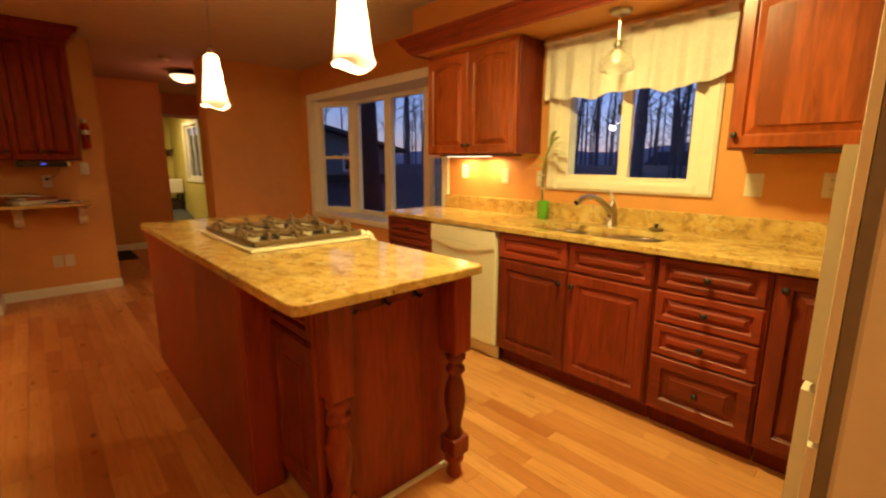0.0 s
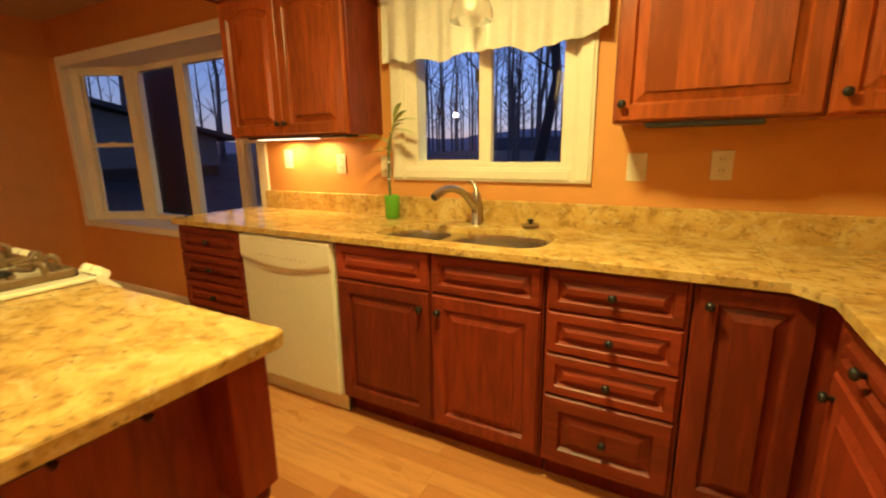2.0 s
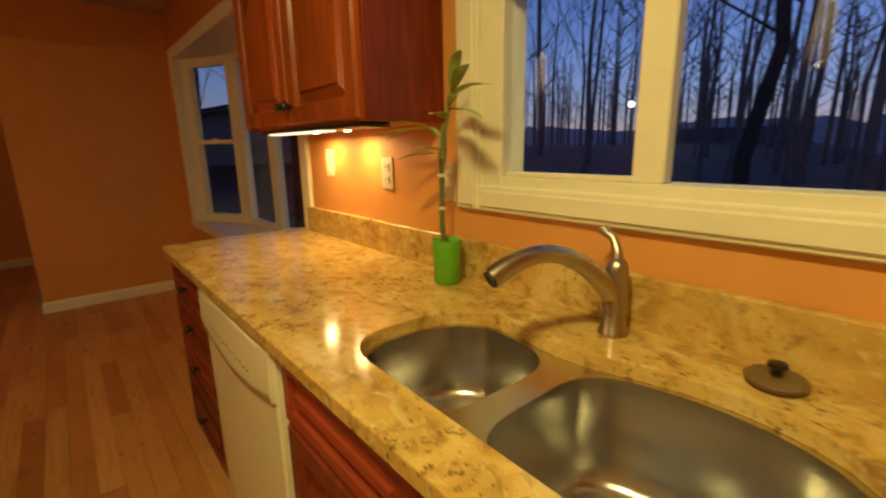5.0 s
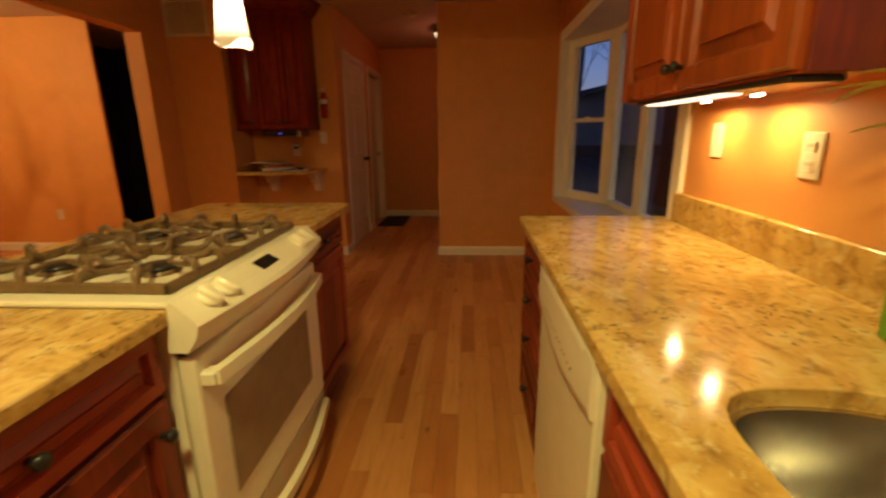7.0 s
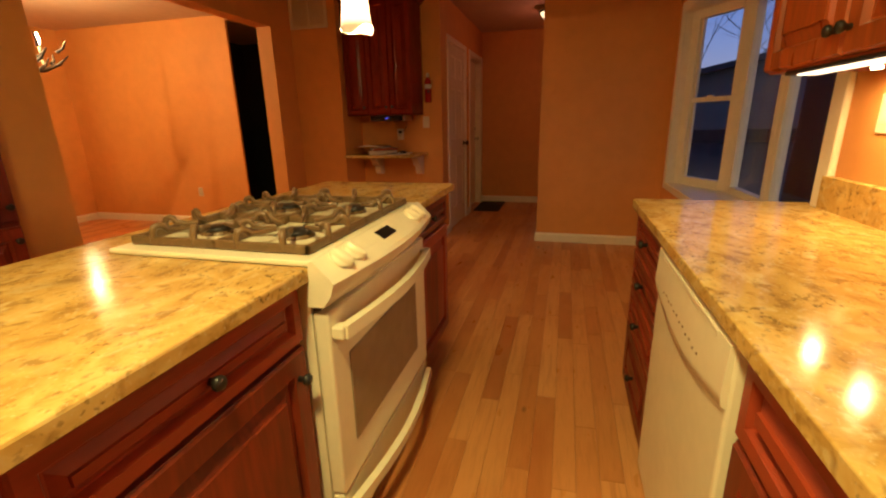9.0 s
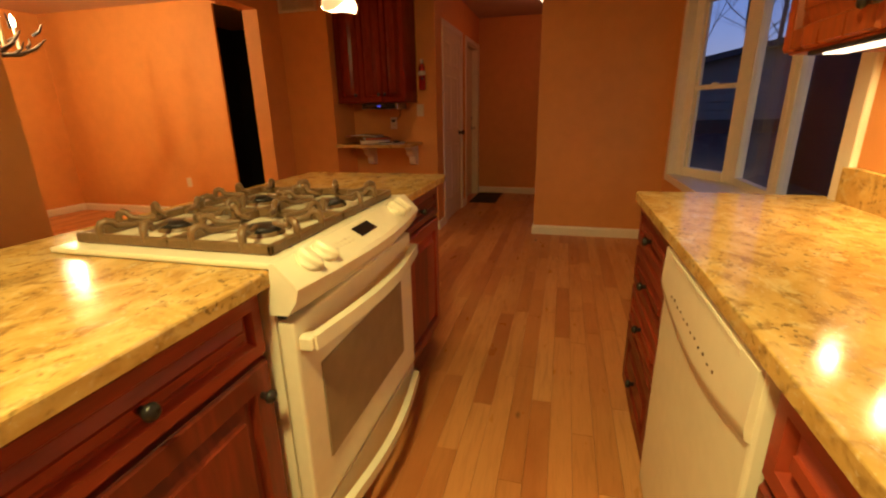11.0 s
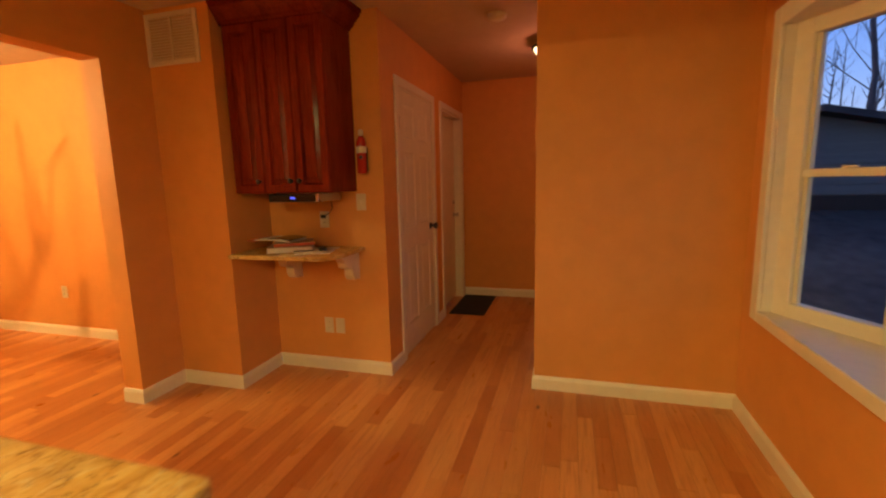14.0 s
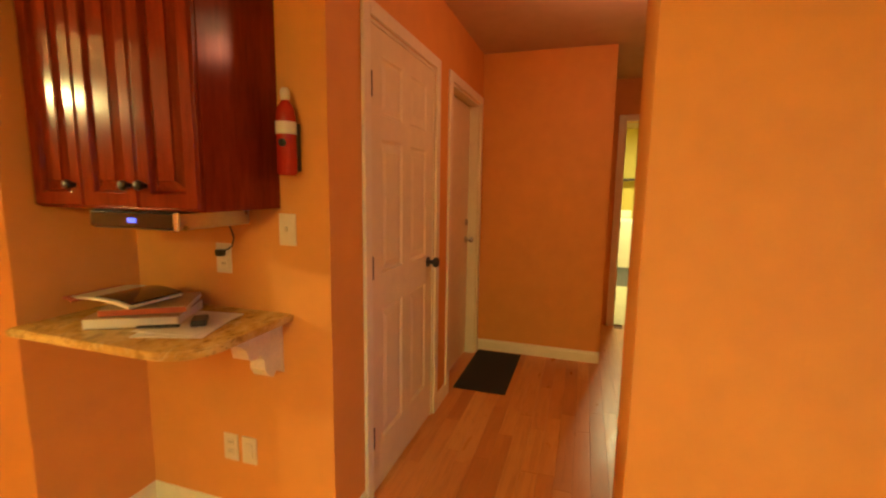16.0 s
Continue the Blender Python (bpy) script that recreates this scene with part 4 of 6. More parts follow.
rl = random.Random(5)
for x, z, out, ahead, up, length in ((0.050, 0.53, 0.6, -0.25, 1.0, 0.11), (0.055, 0.51, 1.0, -0.5, 0.75, 0.14), (0.048, 0.50, 1.0, -0.15, 0.35, 0.15), (0.042, 0.48, 1.0, -0.7, 0.30, 0.15), (0.036, 0.47, 0.9, -0.2, 0.05, 0.14), (0.030, 0.45, 0.6, -0.9, 0.2, 0.12),
                                     (-0.036, 0.43, -1.0, -0.5, 0.35, 0.13), (-0.038, 0.43, -1.0, -0.1, 0.05, 0.15), (-0.030, 0.425, -0.8, -0.8, 0.1, 0.14), (-0.02, 0.42, -0.4, -0.9, 0.5, 0.12), (0.0, 0.36, -0.9, -0.6, 0.1, 0.10), (0.006, 0.37, 0.3, -1.0, 0.2, 0.11)):
    leaf_blade((sx + x, sy - 0.008, CT + z), (out, ahead, up), length * 1.2, rl.uniform(0.012, 0.017), rl.uniform(0.02, 0.05))

# ---- kitchen: wall cabinets ----
UZ0, UZ1, UF = 1.365, 2.125, 2.735


def wall_unit(name, x0, x1, label, fronts, arch, end_panel=0.0):
    th = thing(name, ((x0 + x1) / 2, 2.88, UZ0), label, "cabinet", "wall cabinets")
    # body and doors in lighter cherry; the end panel keeps the base cabinets' tone
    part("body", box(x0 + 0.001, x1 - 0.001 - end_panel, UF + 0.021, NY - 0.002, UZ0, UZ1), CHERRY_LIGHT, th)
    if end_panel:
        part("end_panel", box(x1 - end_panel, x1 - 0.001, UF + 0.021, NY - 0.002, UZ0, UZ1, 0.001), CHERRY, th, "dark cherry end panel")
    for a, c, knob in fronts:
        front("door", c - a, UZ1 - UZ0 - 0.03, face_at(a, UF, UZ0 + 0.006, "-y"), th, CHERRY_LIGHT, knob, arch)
    return th


wall_unit("wall_cabinet", -2.355, -1.435, "cherry wall cabinet with two arched raised-panel doors", [(-2.35, -1.905, (0.42, 0.06)), (-1.90, -1.455, (0.025, 0.06))], 0.035, 0.018)
wall_unit("wall_cabinet", -0.185, 0.44, "wide-doored cherry wall cabinet beside the window", [(-0.18, 0.432, (0.03, 0.06))], 0.035)
wall_unit("wall_cabinet", 0.442, 1.08, "cherry wall cabinet in the corner", [(0.447, 1.07, (0.03, 0.06))], 0.035)
lb = thing("under_cabinet_light", (-1.85, 2.86, UZ0), "slim lit light bar under the wall cabinet", "light")
part("housing", box(-2.22, -1.47, 2.75, 2.85, UZ0 - 0.014, UZ0 - 0.001, 0.003), BLACK, lb)
for a, c in ((-2.135, -2.105), (-1.875, -1.845)):
    part("lens", box(a, c, 2.921, 2.938, UZ0 - 0.012, UZ0 - 0.002, 0.002), STRIP_GLOW, lb, "glowing lens")
part("front_lens", box(-2.14, -1.70, 2.752, 2.80, UZ0 - 0.019, UZ0 - 0.0145), STRIP_DIM, lb, "glowing lens")
ub = thing("under_cabinet_light", (0.11, 2.86, UZ0), "unlit black light bar under the wall cabinet", "light")
part("housing", box(-0.07, 0.29, 2.74, 2.84, UZ0 - 0.018, UZ0 - 0.001, 0.003), BLACK, ub)

# valance and rod
val = thing("valance", (-0.82, NY - 0.06, 2.08), "cream tab-top linen valance on a thin rod", "curtain")
part("rod", tube([(-1.40, NY - 0.06, 2.085), (-0.22, NY - 0.06, 2.085)], 0.008, 10), WHITE, val, "", True)
bm = bmesh.new()
cols, rws = 120, 14
grid = []
for i in range(cols + 1):
    s = i / cols
    x = -1.375 + 1.125 * s
    fold = 0.021 * math.sin(s * 47 + 1.6 * math.sin(s * 9)) + 0.010 * math.sin(s * 17 + 1) + 0.005 * math.sin(s * 113)
    hem = 1.715 + 0.012 * math.sin(s * 14 + 0.6) + 0.010 * math.sin(s * 33) + (0.02 if s > 0.8 else 0) * (s - 0.8) * 5
    col = []
    for j in range(rws + 1):
        v = j / rws
        z = 2.045 + (hem - 2.045) * v
        col.append(bm.verts.new((x, NY - 0.062 - 0.012 * v + fold * (0.35 + 0.65 * v), z)))
    grid.append(col)
for a, c in zip(grid, grid[1:]):
    for j in range(rws):
        bm.faces.new((a[j], a[j + 1], c[j + 1], c[j]))
part("cloth", bm, LINEN, val, "", True)
for k in range(9):
    x = -1.345 + k * 0.132
    bm = bmesh.new()
    ring = [(0.011, -0.075), (0.0115, -0.02), (0.010, 0.006), (0.0, 0.012), (-0.010, 0.006), (-0.0115, -0.02), (-0.010, -0.045)]
    vs = [[bm.verts.new((x + dx, NY - 0.06 - u, 2.085 + w)) for u, w in ring] for dx in (-0.026, 0.026)]
    for a in range(len(ring) - 1):
        bm.faces.new((vs[0][a], vs[1][a], vs[1][a + 1], vs[0][a + 1]))
    part("tab", bm, LINEN, val, "", True)

# ---- island ----
IX0, IX1, IY0, IY1 = -2.90, -0.622, 0.765, 1.542
RGX0, RGX1, RGY0 = -2.21, -1.43, 0.945          # cooker cutout
slab("island_worktop", smooth_outline([(IX0, IY0), (IX1, IY0), (IX1, IY1), (RGX1 + 0.004, IY1), (RGX1 + 0.004, RGY0 + 0.02), (RGX0 - 0.004, RGY0 + 0.02), (RGX0 - 0.004, IY1), (IX0, IY1)],
     [0.03, 0.04, 0.03, 0.008, 0.0, 0.0, 0.008, 0.03], 4), [], "polished golden granite island worktop round the cooker", z0=0.882, z1=0.915)
IF = 1.515                                        # island fronts, cooker side


def island_unit(x0, x1, label, flip, back=0.83):
    th = thing("island_cabinet", ((x0 + x1) / 2, 1.2, 0), label, "cabinet", "island cabinets")
    part("body", box(x0 + 0.002, x1 - 0.002, back, IF - 0.021, 0.09, 0.881), CHERRY, th)
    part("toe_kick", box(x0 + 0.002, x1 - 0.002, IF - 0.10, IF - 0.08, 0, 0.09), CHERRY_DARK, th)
    w = x1 - x0 - 0.02
    front("drawer", w, 0.145, face_at(x1 - 0.01, IF, 0.725, "+y"), th, CHERRY_H, (w / 2, 0.0725))
    front("door", w, 0.60, face_at(x1 - 0.01, IF, 0.112, "+y"), th, CHERRY, (w - 0.04 if flip else 0.04, 0.53))
    return th


near = island_unit(-1.425, -0.80, "cherry island cabinet, drawer over door, at the near end", True, 0.905)
far = island_unit(-2.83, -2.215, "cherry island cabinet, drawer over door, at the far end", False)
front("drawer", 0.345, 0.145, face_at(-1.12, 0.884, 0.725, "-y"), near, CHERRY_H)
front("door", 0.345, 0.60, face_at(-1.12, 0.884, 0.112, "-y"), near, CHERRY)
isl = thing("kitchen_island", (-1.7, 1.15, 0), "cherry island frame with turned corner posts and plain panels", "island")
bp = part("back_panel", box(-2.84, -1.145, 0.785, 0.826, 0.0, 0.881, 0.003), CHERRY, isl)
part("edge_stile", box(-1.144, -1.126, 0.788, 0.904, 0.0, 0.881, 0.002), CHERRY, bp)
ep = part("end_panel", box(-0.798, -0.776, 0.905, 1.50, 0.0, 0.881, 0.002), CHERRY, isl)
part("apron", box(-0.775, -0.757, 0.977, 1.416, 0.80, 0.881, 0.003), CHERRY_H, ep)
part("shoe_strip", box(-0.775, -0.758, 0.906, 1.47, 0.0, 0.02, 0.003), WHITE, ep, "pale floor strip")
part("corner_stile", box(-0.774, -0.747, 0.884, 0.904, 0.0, 0.881, 0.002), CHERRY, ep)
for k in range(3):
    y = 1.02 + k * 0.14
    m = pose(-0.757, y, 0.835, 0, 90, 0)
    hk = thing("coat_hook", (-0.757, y, 0.835), "small black hook on the island's end", "hook", "island hooks")
    part("plate", placed(box(-0.035, 0.03, -0.012, 0.012, 0, 0.004, 0.0015), m), BLACK, hk)
    part("prong", tube([(-0.757, y, 0.83), (-0.735, y, 0.815), (-0.722, y, 0.812), (-0.712, y, 0.825)], 0.005, 8), BLACK, hk, "", True)


def island_leg(x, y):
    w = 0.045
    prof = [(0.030, 0.185), (0.036, 0.20), (0.028, 0.215), (0.026, 0.235), (0.040, 0.30), (0.046, 0.345), (0.042, 0.39), (0.030, 0.44), (0.027, 0.46), (0.040, 0.475), (0.040, 0.49), (0.030, 0.50), (0.030, 0.515), (0.042, 0.53), (0.042, 0.545), (0.034, 0.56)]
    lg = part("leg", lathe(prof, Matrix.Translation((x, y, 0)), 20), CHERRY, isl, "turned corner post", True)
    part("block", box(x - w, x + w, y - w, y + w, 0.56, 0.881, 0.004), CHERRY, lg)
    prof = [(0.030, 0.0), (0.034, 0.012), (0.028, 0.045), (0.027, 0.06), (0.040, 0.075), (0.040, 0.09), (0.030, 0.105)]
    part("foot", lathe(prof, Matrix.Translation((x, y, 0)), 18), CHERRY, lg, "", True)
    part("lower_block", box(x - w, x + w, y - w, y + w, 0.105, 0.185, 0.012, None, 2), CHERRY, lg)


island_leg(-0.70, 0.93)
island_leg(-0.70, 1.462)

# ---- cooker ----
rg = thing("cooker", (-1.80, 1.25, 0), "white slide-in gas cooker with grey-brown grates", "cooker")
part("body", box(RGX0 + 0.004, RGX1 - 0.004, 0.96, 1.53, 0.06, 0.90), APPLIANCE, rg)
top = part("cooktop", box(RGX0 - 0.012, RGX1 + 0.012, RGY0 - 0.005, 1.545, 0.9165, 0.930, 0.005, None, 2), APPLIANCE, rg)
bm = bmesh.new()
rows_, n = [], 15
for k in range(n):
    s = k / (n - 1)
    x = RGX0 - 0.012 + (RGX1 - RGX0 + 0.024) * s
    bow = 0.035 * math.sin(math.pi * s)
    rows_.append([bm.verts.new(p) for p in ((x, 1.545, 0.931), (x, 1.556, 0.931), (x, 1.598 + bow, 0.889), (x, 1.606 + bow, 0.877), (x, 1.598 + bow, 0.848), (x, 1.575 + bow * 0.7, 0.815), (x, 1.53, 0.815))])
for a, c in zip(rows_, rows_[1:]):
    for k in range(6):
        bm.faces.new((a[k], c[k], c[k + 1], a[k + 1]))
bm.faces.new(rows_[0])
bm.faces.new(rows_[-1][::-1])


def panel_spot(x, share):
    """A place on the sloping panel, share of the way down it."""
    bow = 0.035 * math.sin(math.pi * (x - RGX0 + 0.012) / (RGX1 - RGX0 + 0.024))
    run = 0.042 + bow
    return pose(x, 1.556 + run * share, 0.931 - 0.042 * share, -math.degrees(math.atan2(0.042, run)))


panel = part("control_panel", bm, APPLIANCE, rg, "bowed control panel", True, 0.45)
part("display", placed(box(-0.05, 0.05, -0.019, 0.019, 0, 0.003, 0.001), panel_spot(-1.79, 0.42)), BLACKGLASS, panel, "black clock display")
for x in (-1.50, -1.565, -2.035, -2.10):
    m = panel_spot(x, 0.5)
    kb = part("control_knob", lathe([(0.027, 0), (0.028, 0.006), (0.026, 0.010), (0.010, 0.012)], m, 20), APPLIANCE, panel, "white dial", True)
    part("grip", placed(lathe([(0.033, 0.0), (0.034, 0.012), (0.031, 0.022), (0.022, 0.027), (0.004, 0.028)], Matrix(), 20), m @ pose(0, 0, 0, 0, 0, 12) @ Matrix.Diagonal((0.46, 1, 1, 1))), APPLIANCE, kb)
bm = bmesh.new()
for k in range(10):
    m = panel_spot(-1.70 + 0.02 * (k % 5), 0.4 + 0.18 * (k // 5))
    box(-0.004, 0.004, -0.003, 0.003, 0, 0.001, 0, bm)
    for v in list(bm.verts)[-8:]:
        v.co = m @ v.co
part("touch_marks", bm, BISQUE, panel, "faint grey touch marks")
part("vent_gap", box(RGX0 + 0.01, RGX1 - 0.01, 1.532, 1.55, 0.795, 0.814), SLOT, rg, "dark vent slot")
od = part("oven_door", box(RGX0 + 0.003, RGX1 - 0.003, 1.533, 1.575, 0.245, 0.792, 0.008, None, 2), APPLIANCE, rg)
part("door_glass", box(-2.08, -1.52, 1.5745, 1.579, 0.36, 0.645, 0.003), DARKGLASS, od, "smoked brown oven glass")
hp = [(RGX0 + 0.03 + (RGX1 - RGX0 - 0.06) * k / 12, 1.60 + 0.035 * math.sin(math.pi * k / 12), 0.735) for k in range(13)]
bm = sweep([(-0.012, -0.018), (0.012, -0.018), (0.016, 0), (0.012, 0.018), (-0.012, 0.018)], hp)
part("oven_handle", bm, APPLIANCE, od, "bowed white bar handle", True)
for x in (RGX0 + 0.035, RGX1 - 0.035):
    part("handle_post", box(x - 0.02, x + 0.02, 1.57, 1.605, 0.718, 0.752, 0.004), APPLIANCE, od)
wd = part("warming_drawer", box(RGX0 + 0.003, RGX1 - 0.003, 1.533, 1.572, 0.075, 0.238, 0.008, None, 2), APPLIANCE, rg)
hp = [(RGX0 + 0.02 + (RGX1 - RGX0 - 0.04) * k / 12, 1.582 + 0.04 * math.sin(math.pi * k / 12), 0.185) for k in range(13)]
part("drawer_handle", sweep([(-0.014, -0.015), (0.010, -0.02), (0.016, 0), (0.010, 0.02), (-0.014, 0.02)], hp), APPLIANCE, wd, "bowed white pull", True)
part("plinth", box(RGX0 + 0.01, RGX1 - 0.01, 1.45, 1.47, 0.0, 0.07), BLACK, rg)

# burners and grates
GZ = 0.967
for gi, (gx0, gx1) in enumerate(((RGX0 + 0.04, -1.805), (-1.795, RGX1 - 0.04))):
    gt = thing("burner_grate", ((gx0 + gx1) / 2, 1.24, 0.930), "grey-brown cast grate with raised fingers on the cooker", "grate", "cooker grates")
    y0, y1 = 0.975, 1.515
    bm = bmesh.new()
    r = 0.0065
    for a, c in (((gx0, y0), (gx1, y0)), ((gx1, y0), (gx1, y1)), ((gx1, y1), (gx0, y1)), ((gx0, y1), (gx0, y0)), ((gx0, (y0 + y1) / 2), (gx1, (y0 + y1) / 2))):
        lo = (min(a[0], c[0]) - r, max(a[0], c[0]) + r, min(a[1], c[1]) - r, max(a[1], c[1]) + r)
        box(*lo, 0.931, 0.956, 0.004, bm)
    part("rim", bm, GRATE, gt)
    for cy in (y0 + 0.135, y1 - 0.135):
        cx = (gx0 + gx1) / 2
        for k in range(8):
            a = 2 * math.pi * k / 8 + 0.39
            dx, dy = math.cos(a), math.sin(a)
            reach = min((gx1 - gx0) / 2 / max(1e-6, abs(dx)), 0.135 / max(1e-6, abs(dy)))
            pts = [(cx + dx * reach * q, cy + dy * reach * q, z) for q, z in ((1.0, 0.940), (1.0, GZ), (0.97, GZ + 0.012), (0.90, GZ + 0.016), (0.83, GZ + 0.012), (0.79, GZ), (0.60, GZ - 0.004), (0.36, GZ - 0.003))]
            part("finger", tube(pts, [0.0085, 0.009, 0.0095, 0.0095, 0.009, 0.0085, 0.0075, 0.0065], 8), GRATE, gt, "", True)
        bn = thing("burner", (cx, cy, 0.930), "round black gas burner cap under the grate", "burner", "cooker burners")
        part("ring", lathe([(0.052, 0.9305), (0.050, 0.938), (0.040, 0.942), (0.040, 0.9305)], Matrix.Translation((cx, cy, 0)), 20, False), GRATE, bn, "", True)
        part("cap", lathe([(0.044, 0.938), (0.047, 0.947), (0.042, 0.952), (0.005, 0.954)], Matrix.Translation((cx, cy, 0)), 20), BLACK, bn, "", True)

# ---- refrigerator ----
fr = thing("refrigerator", (0.80, 1.39, 0), "almond-white refrigerator with a long moulded handle", "refrigerator")
part("body", box(0.462, EX - 0.01, 1.12, 1.665, 0.03, 1.76, 0.006), BISQUE, fr)
part("gasket", box(0.444, 0.462, 1.128, 1.657, 0.12, 1.752), TAUPE, fr, "dark gasket line")
part("grille", box(0.444, 0.47, 1.13, 1.655, 0.02, 0.11, 0.003), TAUPE, fr)
for z0, z1 in ((0.12, 0.872), (0.882, 1.756)):
    bm = bmesh.new()
    rws = []
    for k in range(11):
        s = k / 10
        y = 1.122 + 0.541 * s
        x = 0.430 - 0.012 * math.sin(math.pi * s) ** 0.6
        rws.append([bm.verts.new(p) for p in ((0.443, y, z0), (x, y, z0), (x, y, z1), (0.443, y, z1))])
    for a, c in zip(rws, rws[1:]):
        for k in range(4):
            bm.faces.new((a[k], a[(k + 1) % 4], c[(k + 1) % 4], c[k]))
    bm.faces.new(rws[0])
    bm.faces.new(rws[-1][::-1])
    dr = part("door", bm, BISQUE, fr, "", False)
    lo, hi = (0.90, 1.335) if z0 > 0.5 else (0.30, 0.865)
    bm = bmesh.new()
    prof = [(0.887, 0.036), (hi - 0.05, 0.036), (hi, 0.034)] if z0 > 0.5 else [(lo, 0.0), (lo + 0.1, 0.036), (0.867, 0.036)]
    rws = [[bm.verts.new(p) for p in ((0.425, 1.345, z), (0.4215 - d, 1.352, z), (0.4205 - d, 1.39, z), (0.422 - d, 1.412, z), (0.425, 1.425, z))] for z, d in prof]
    for a, c in zip(rws, rws[1:]):
        for k in range(4):
            bm.faces.new((a[k], a[k + 1], c[k + 1], c[k]))
    bm.faces.new(rws[0])
    bm.faces.new(rws[-1][::-1])
    part("handle", bm, BISQUE, dr, "", False)

# ---- lamps ----
def island_pendant(x, y):
    th = thing("pendant_lamp", (x, y, 1.62), "lit frosted glass handkerchief pendant over the island", "lamp", "island pendants")
    part("canopy", lathe([(0.06, CEIL - 0.002), (0.058, CEIL - 0.012), (0.02, CEIL - 0.03), (0.006, CEIL - 0.035)], Matrix.Translation((x, y, 0)), 20), NICKEL, th, "", True)
    part("cord", tube([(x, y, CEIL - 0.03), (x, y, 1.97)], 0.004, 6), NICKEL, th)
    part("socket", lathe([(0.014, 1.915), (0.022, 1.92), (0.022, 1.955), (0.010, 1.985)], Matrix.Translation((x, y, 0)), 14), NICKEL, th, "", True)
    bm = bmesh.new()
    n, rings = 32, []
    for r, z, wv in ((0.026, 1.938, 0), (0.036, 1.93, 0), (0.043, 1.88, 0.0), (0.051, 1.80, 0.01), (0.060, 1.72, 0.03), (0.068, 1.66, 0.06), (0.074, 1.635, 0.09)):
        ring = []
        for k in range(n):
            a = 2 * math.pi * k / n
            rr = r * (1 + wv * math.cos(4 * a + 0.6))
            dz = -0.022 * (wv / 0.09) * (0.5 * math.cos(2 * a + 0.6) + 0.5 * math.cos(3 * a))
            ring.append(bm.verts.new((x + rr * math.cos(a), y + rr * math.sin(a), z + dz)))
        rings.append(ring)
    for a, c in zip(rings, rings[1:]):
        for k in range(n):
            bm.faces.new((a[k], a[(k + 1) % n], c[(k + 1) % n], c[k]))
    part("shade", bm, SHADE_GLASS, th, "glowing frosted glass shade", True)


for x, y in PENDANTS:
    island_pendant(x, y)

sp_l = thing("pendant_lamp", (-0.79, 2.80, 1.81), "ribbed glass bell pendant over the sink", "lamp")
m = Matrix.Translation((-0.79, 2.80, 0))
part("canopy", lathe([(0.06, 2.133), (0.06, 2.12), (0.052, 2.112), (0.01, 2.108)], m, 20), NICKEL, sp_l, "", True)
part("stem", tube([(-0.79, 2.80, 2.11), (-0.79, 2.80, 1.965)], 0.005, 8), NICKEL, sp_l)
part("neck", lathe([(0.010, 1.975), (0.022, 1.965), (0.024, 1.945), (0.018, 1.93), (0.030, 1.92)], m, 16), NICKEL, sp_l, "", True)
bm = bmesh.new()
n, rings = 48, []
for r, z in ((0.030, 1.925), (0.052, 1.912), (0.078, 1.885), (0.090, 1.855), (0.092, 1.825), (0.088, 1.812)):
    rings.append([bm.verts.new((-0.79 + (r + 0.002 * (k % 2)) * math.cos(2 * math.pi * k / n), 2.80 + (r + 0.002 * (k % 2)) * math.sin(2 * math.pi * k / n), z)) for k in range(n)])
for a, c in zip(rings, rings[1:]):
    for k in range(n):
        bm.faces.new((a[k], a[(k + 1) % n], c[(k + 1) % n], c[k]))
shade = part("shade", bm, SINK_GLASS, sp_l, "ribbed clear glass shade", True)
shade.visible_shadow = False
part("bulb", lathe([(0.008, 1.915), (0.012, 1.90), (0.022, 1.87), (0.020, 1.85), (0.008, 1.84)], m, 14), PAPER, sp_l, "white unlit bulb", True)

for lx, ly, where in ((KLX, KLY, "over the kitchen aisle"), (KSX, KSY, "between the island and the wall")):
    kl = thing("ceiling_light", (lx, ly, CEIL - 0.12), "lit opal glass ceiling light " + where, "lamp", "kitchen ceiling lights")
    m = Matrix.Translation((lx, ly, 0))
    part("rim", lathe([(0.15, CEIL - 0.002), (0.16, CEIL - 0.02), (0.15, CEIL - 0.03)], m, 28), NICKEL, kl, "", True)
    part("bowl", lathe([(0.145, CEIL - 0.03), (0.13, CEIL - 0.06), (0.09, CEIL - 0.085), (0.01, CEIL - 0.095)], m, 28), FOYER_GLASS, kl, "glowing opal bowl", True)

fl = thing("ceiling_light", (-6.25, 1.92, 2.32), "lit alabaster bowl ceiling light with a bronze rim", "lamp")
m = Matrix.Translation((-6.25, 1.92, 0))
part("rim", lathe([(0.08, CEIL - 0.002), (0.10, CEIL - 0.02), (0.175, CEIL - 0.045), (0.18, CEIL - 0.06), (0.165, CEIL - 0.065)], m, 28), DARKWOOD, fl, "dark bronze rim", True)
part("bowl", lathe([(0.165, CEIL - 0.06), (0.15, CEIL - 0.09), (0.11, CEIL - 0.125), (0.05, CEIL - 0.145), (0.01, CEIL - 0.15)], m, 28), FOYER_GLASS, fl, "glowing alabaster bowl", True)
part("finial", lathe([(0.012, CEIL - 0.148), (0.014, CEIL - 0.16), (0.004, CEIL - 0.172)], m, 12), DARKWOOD, fl, "", True)

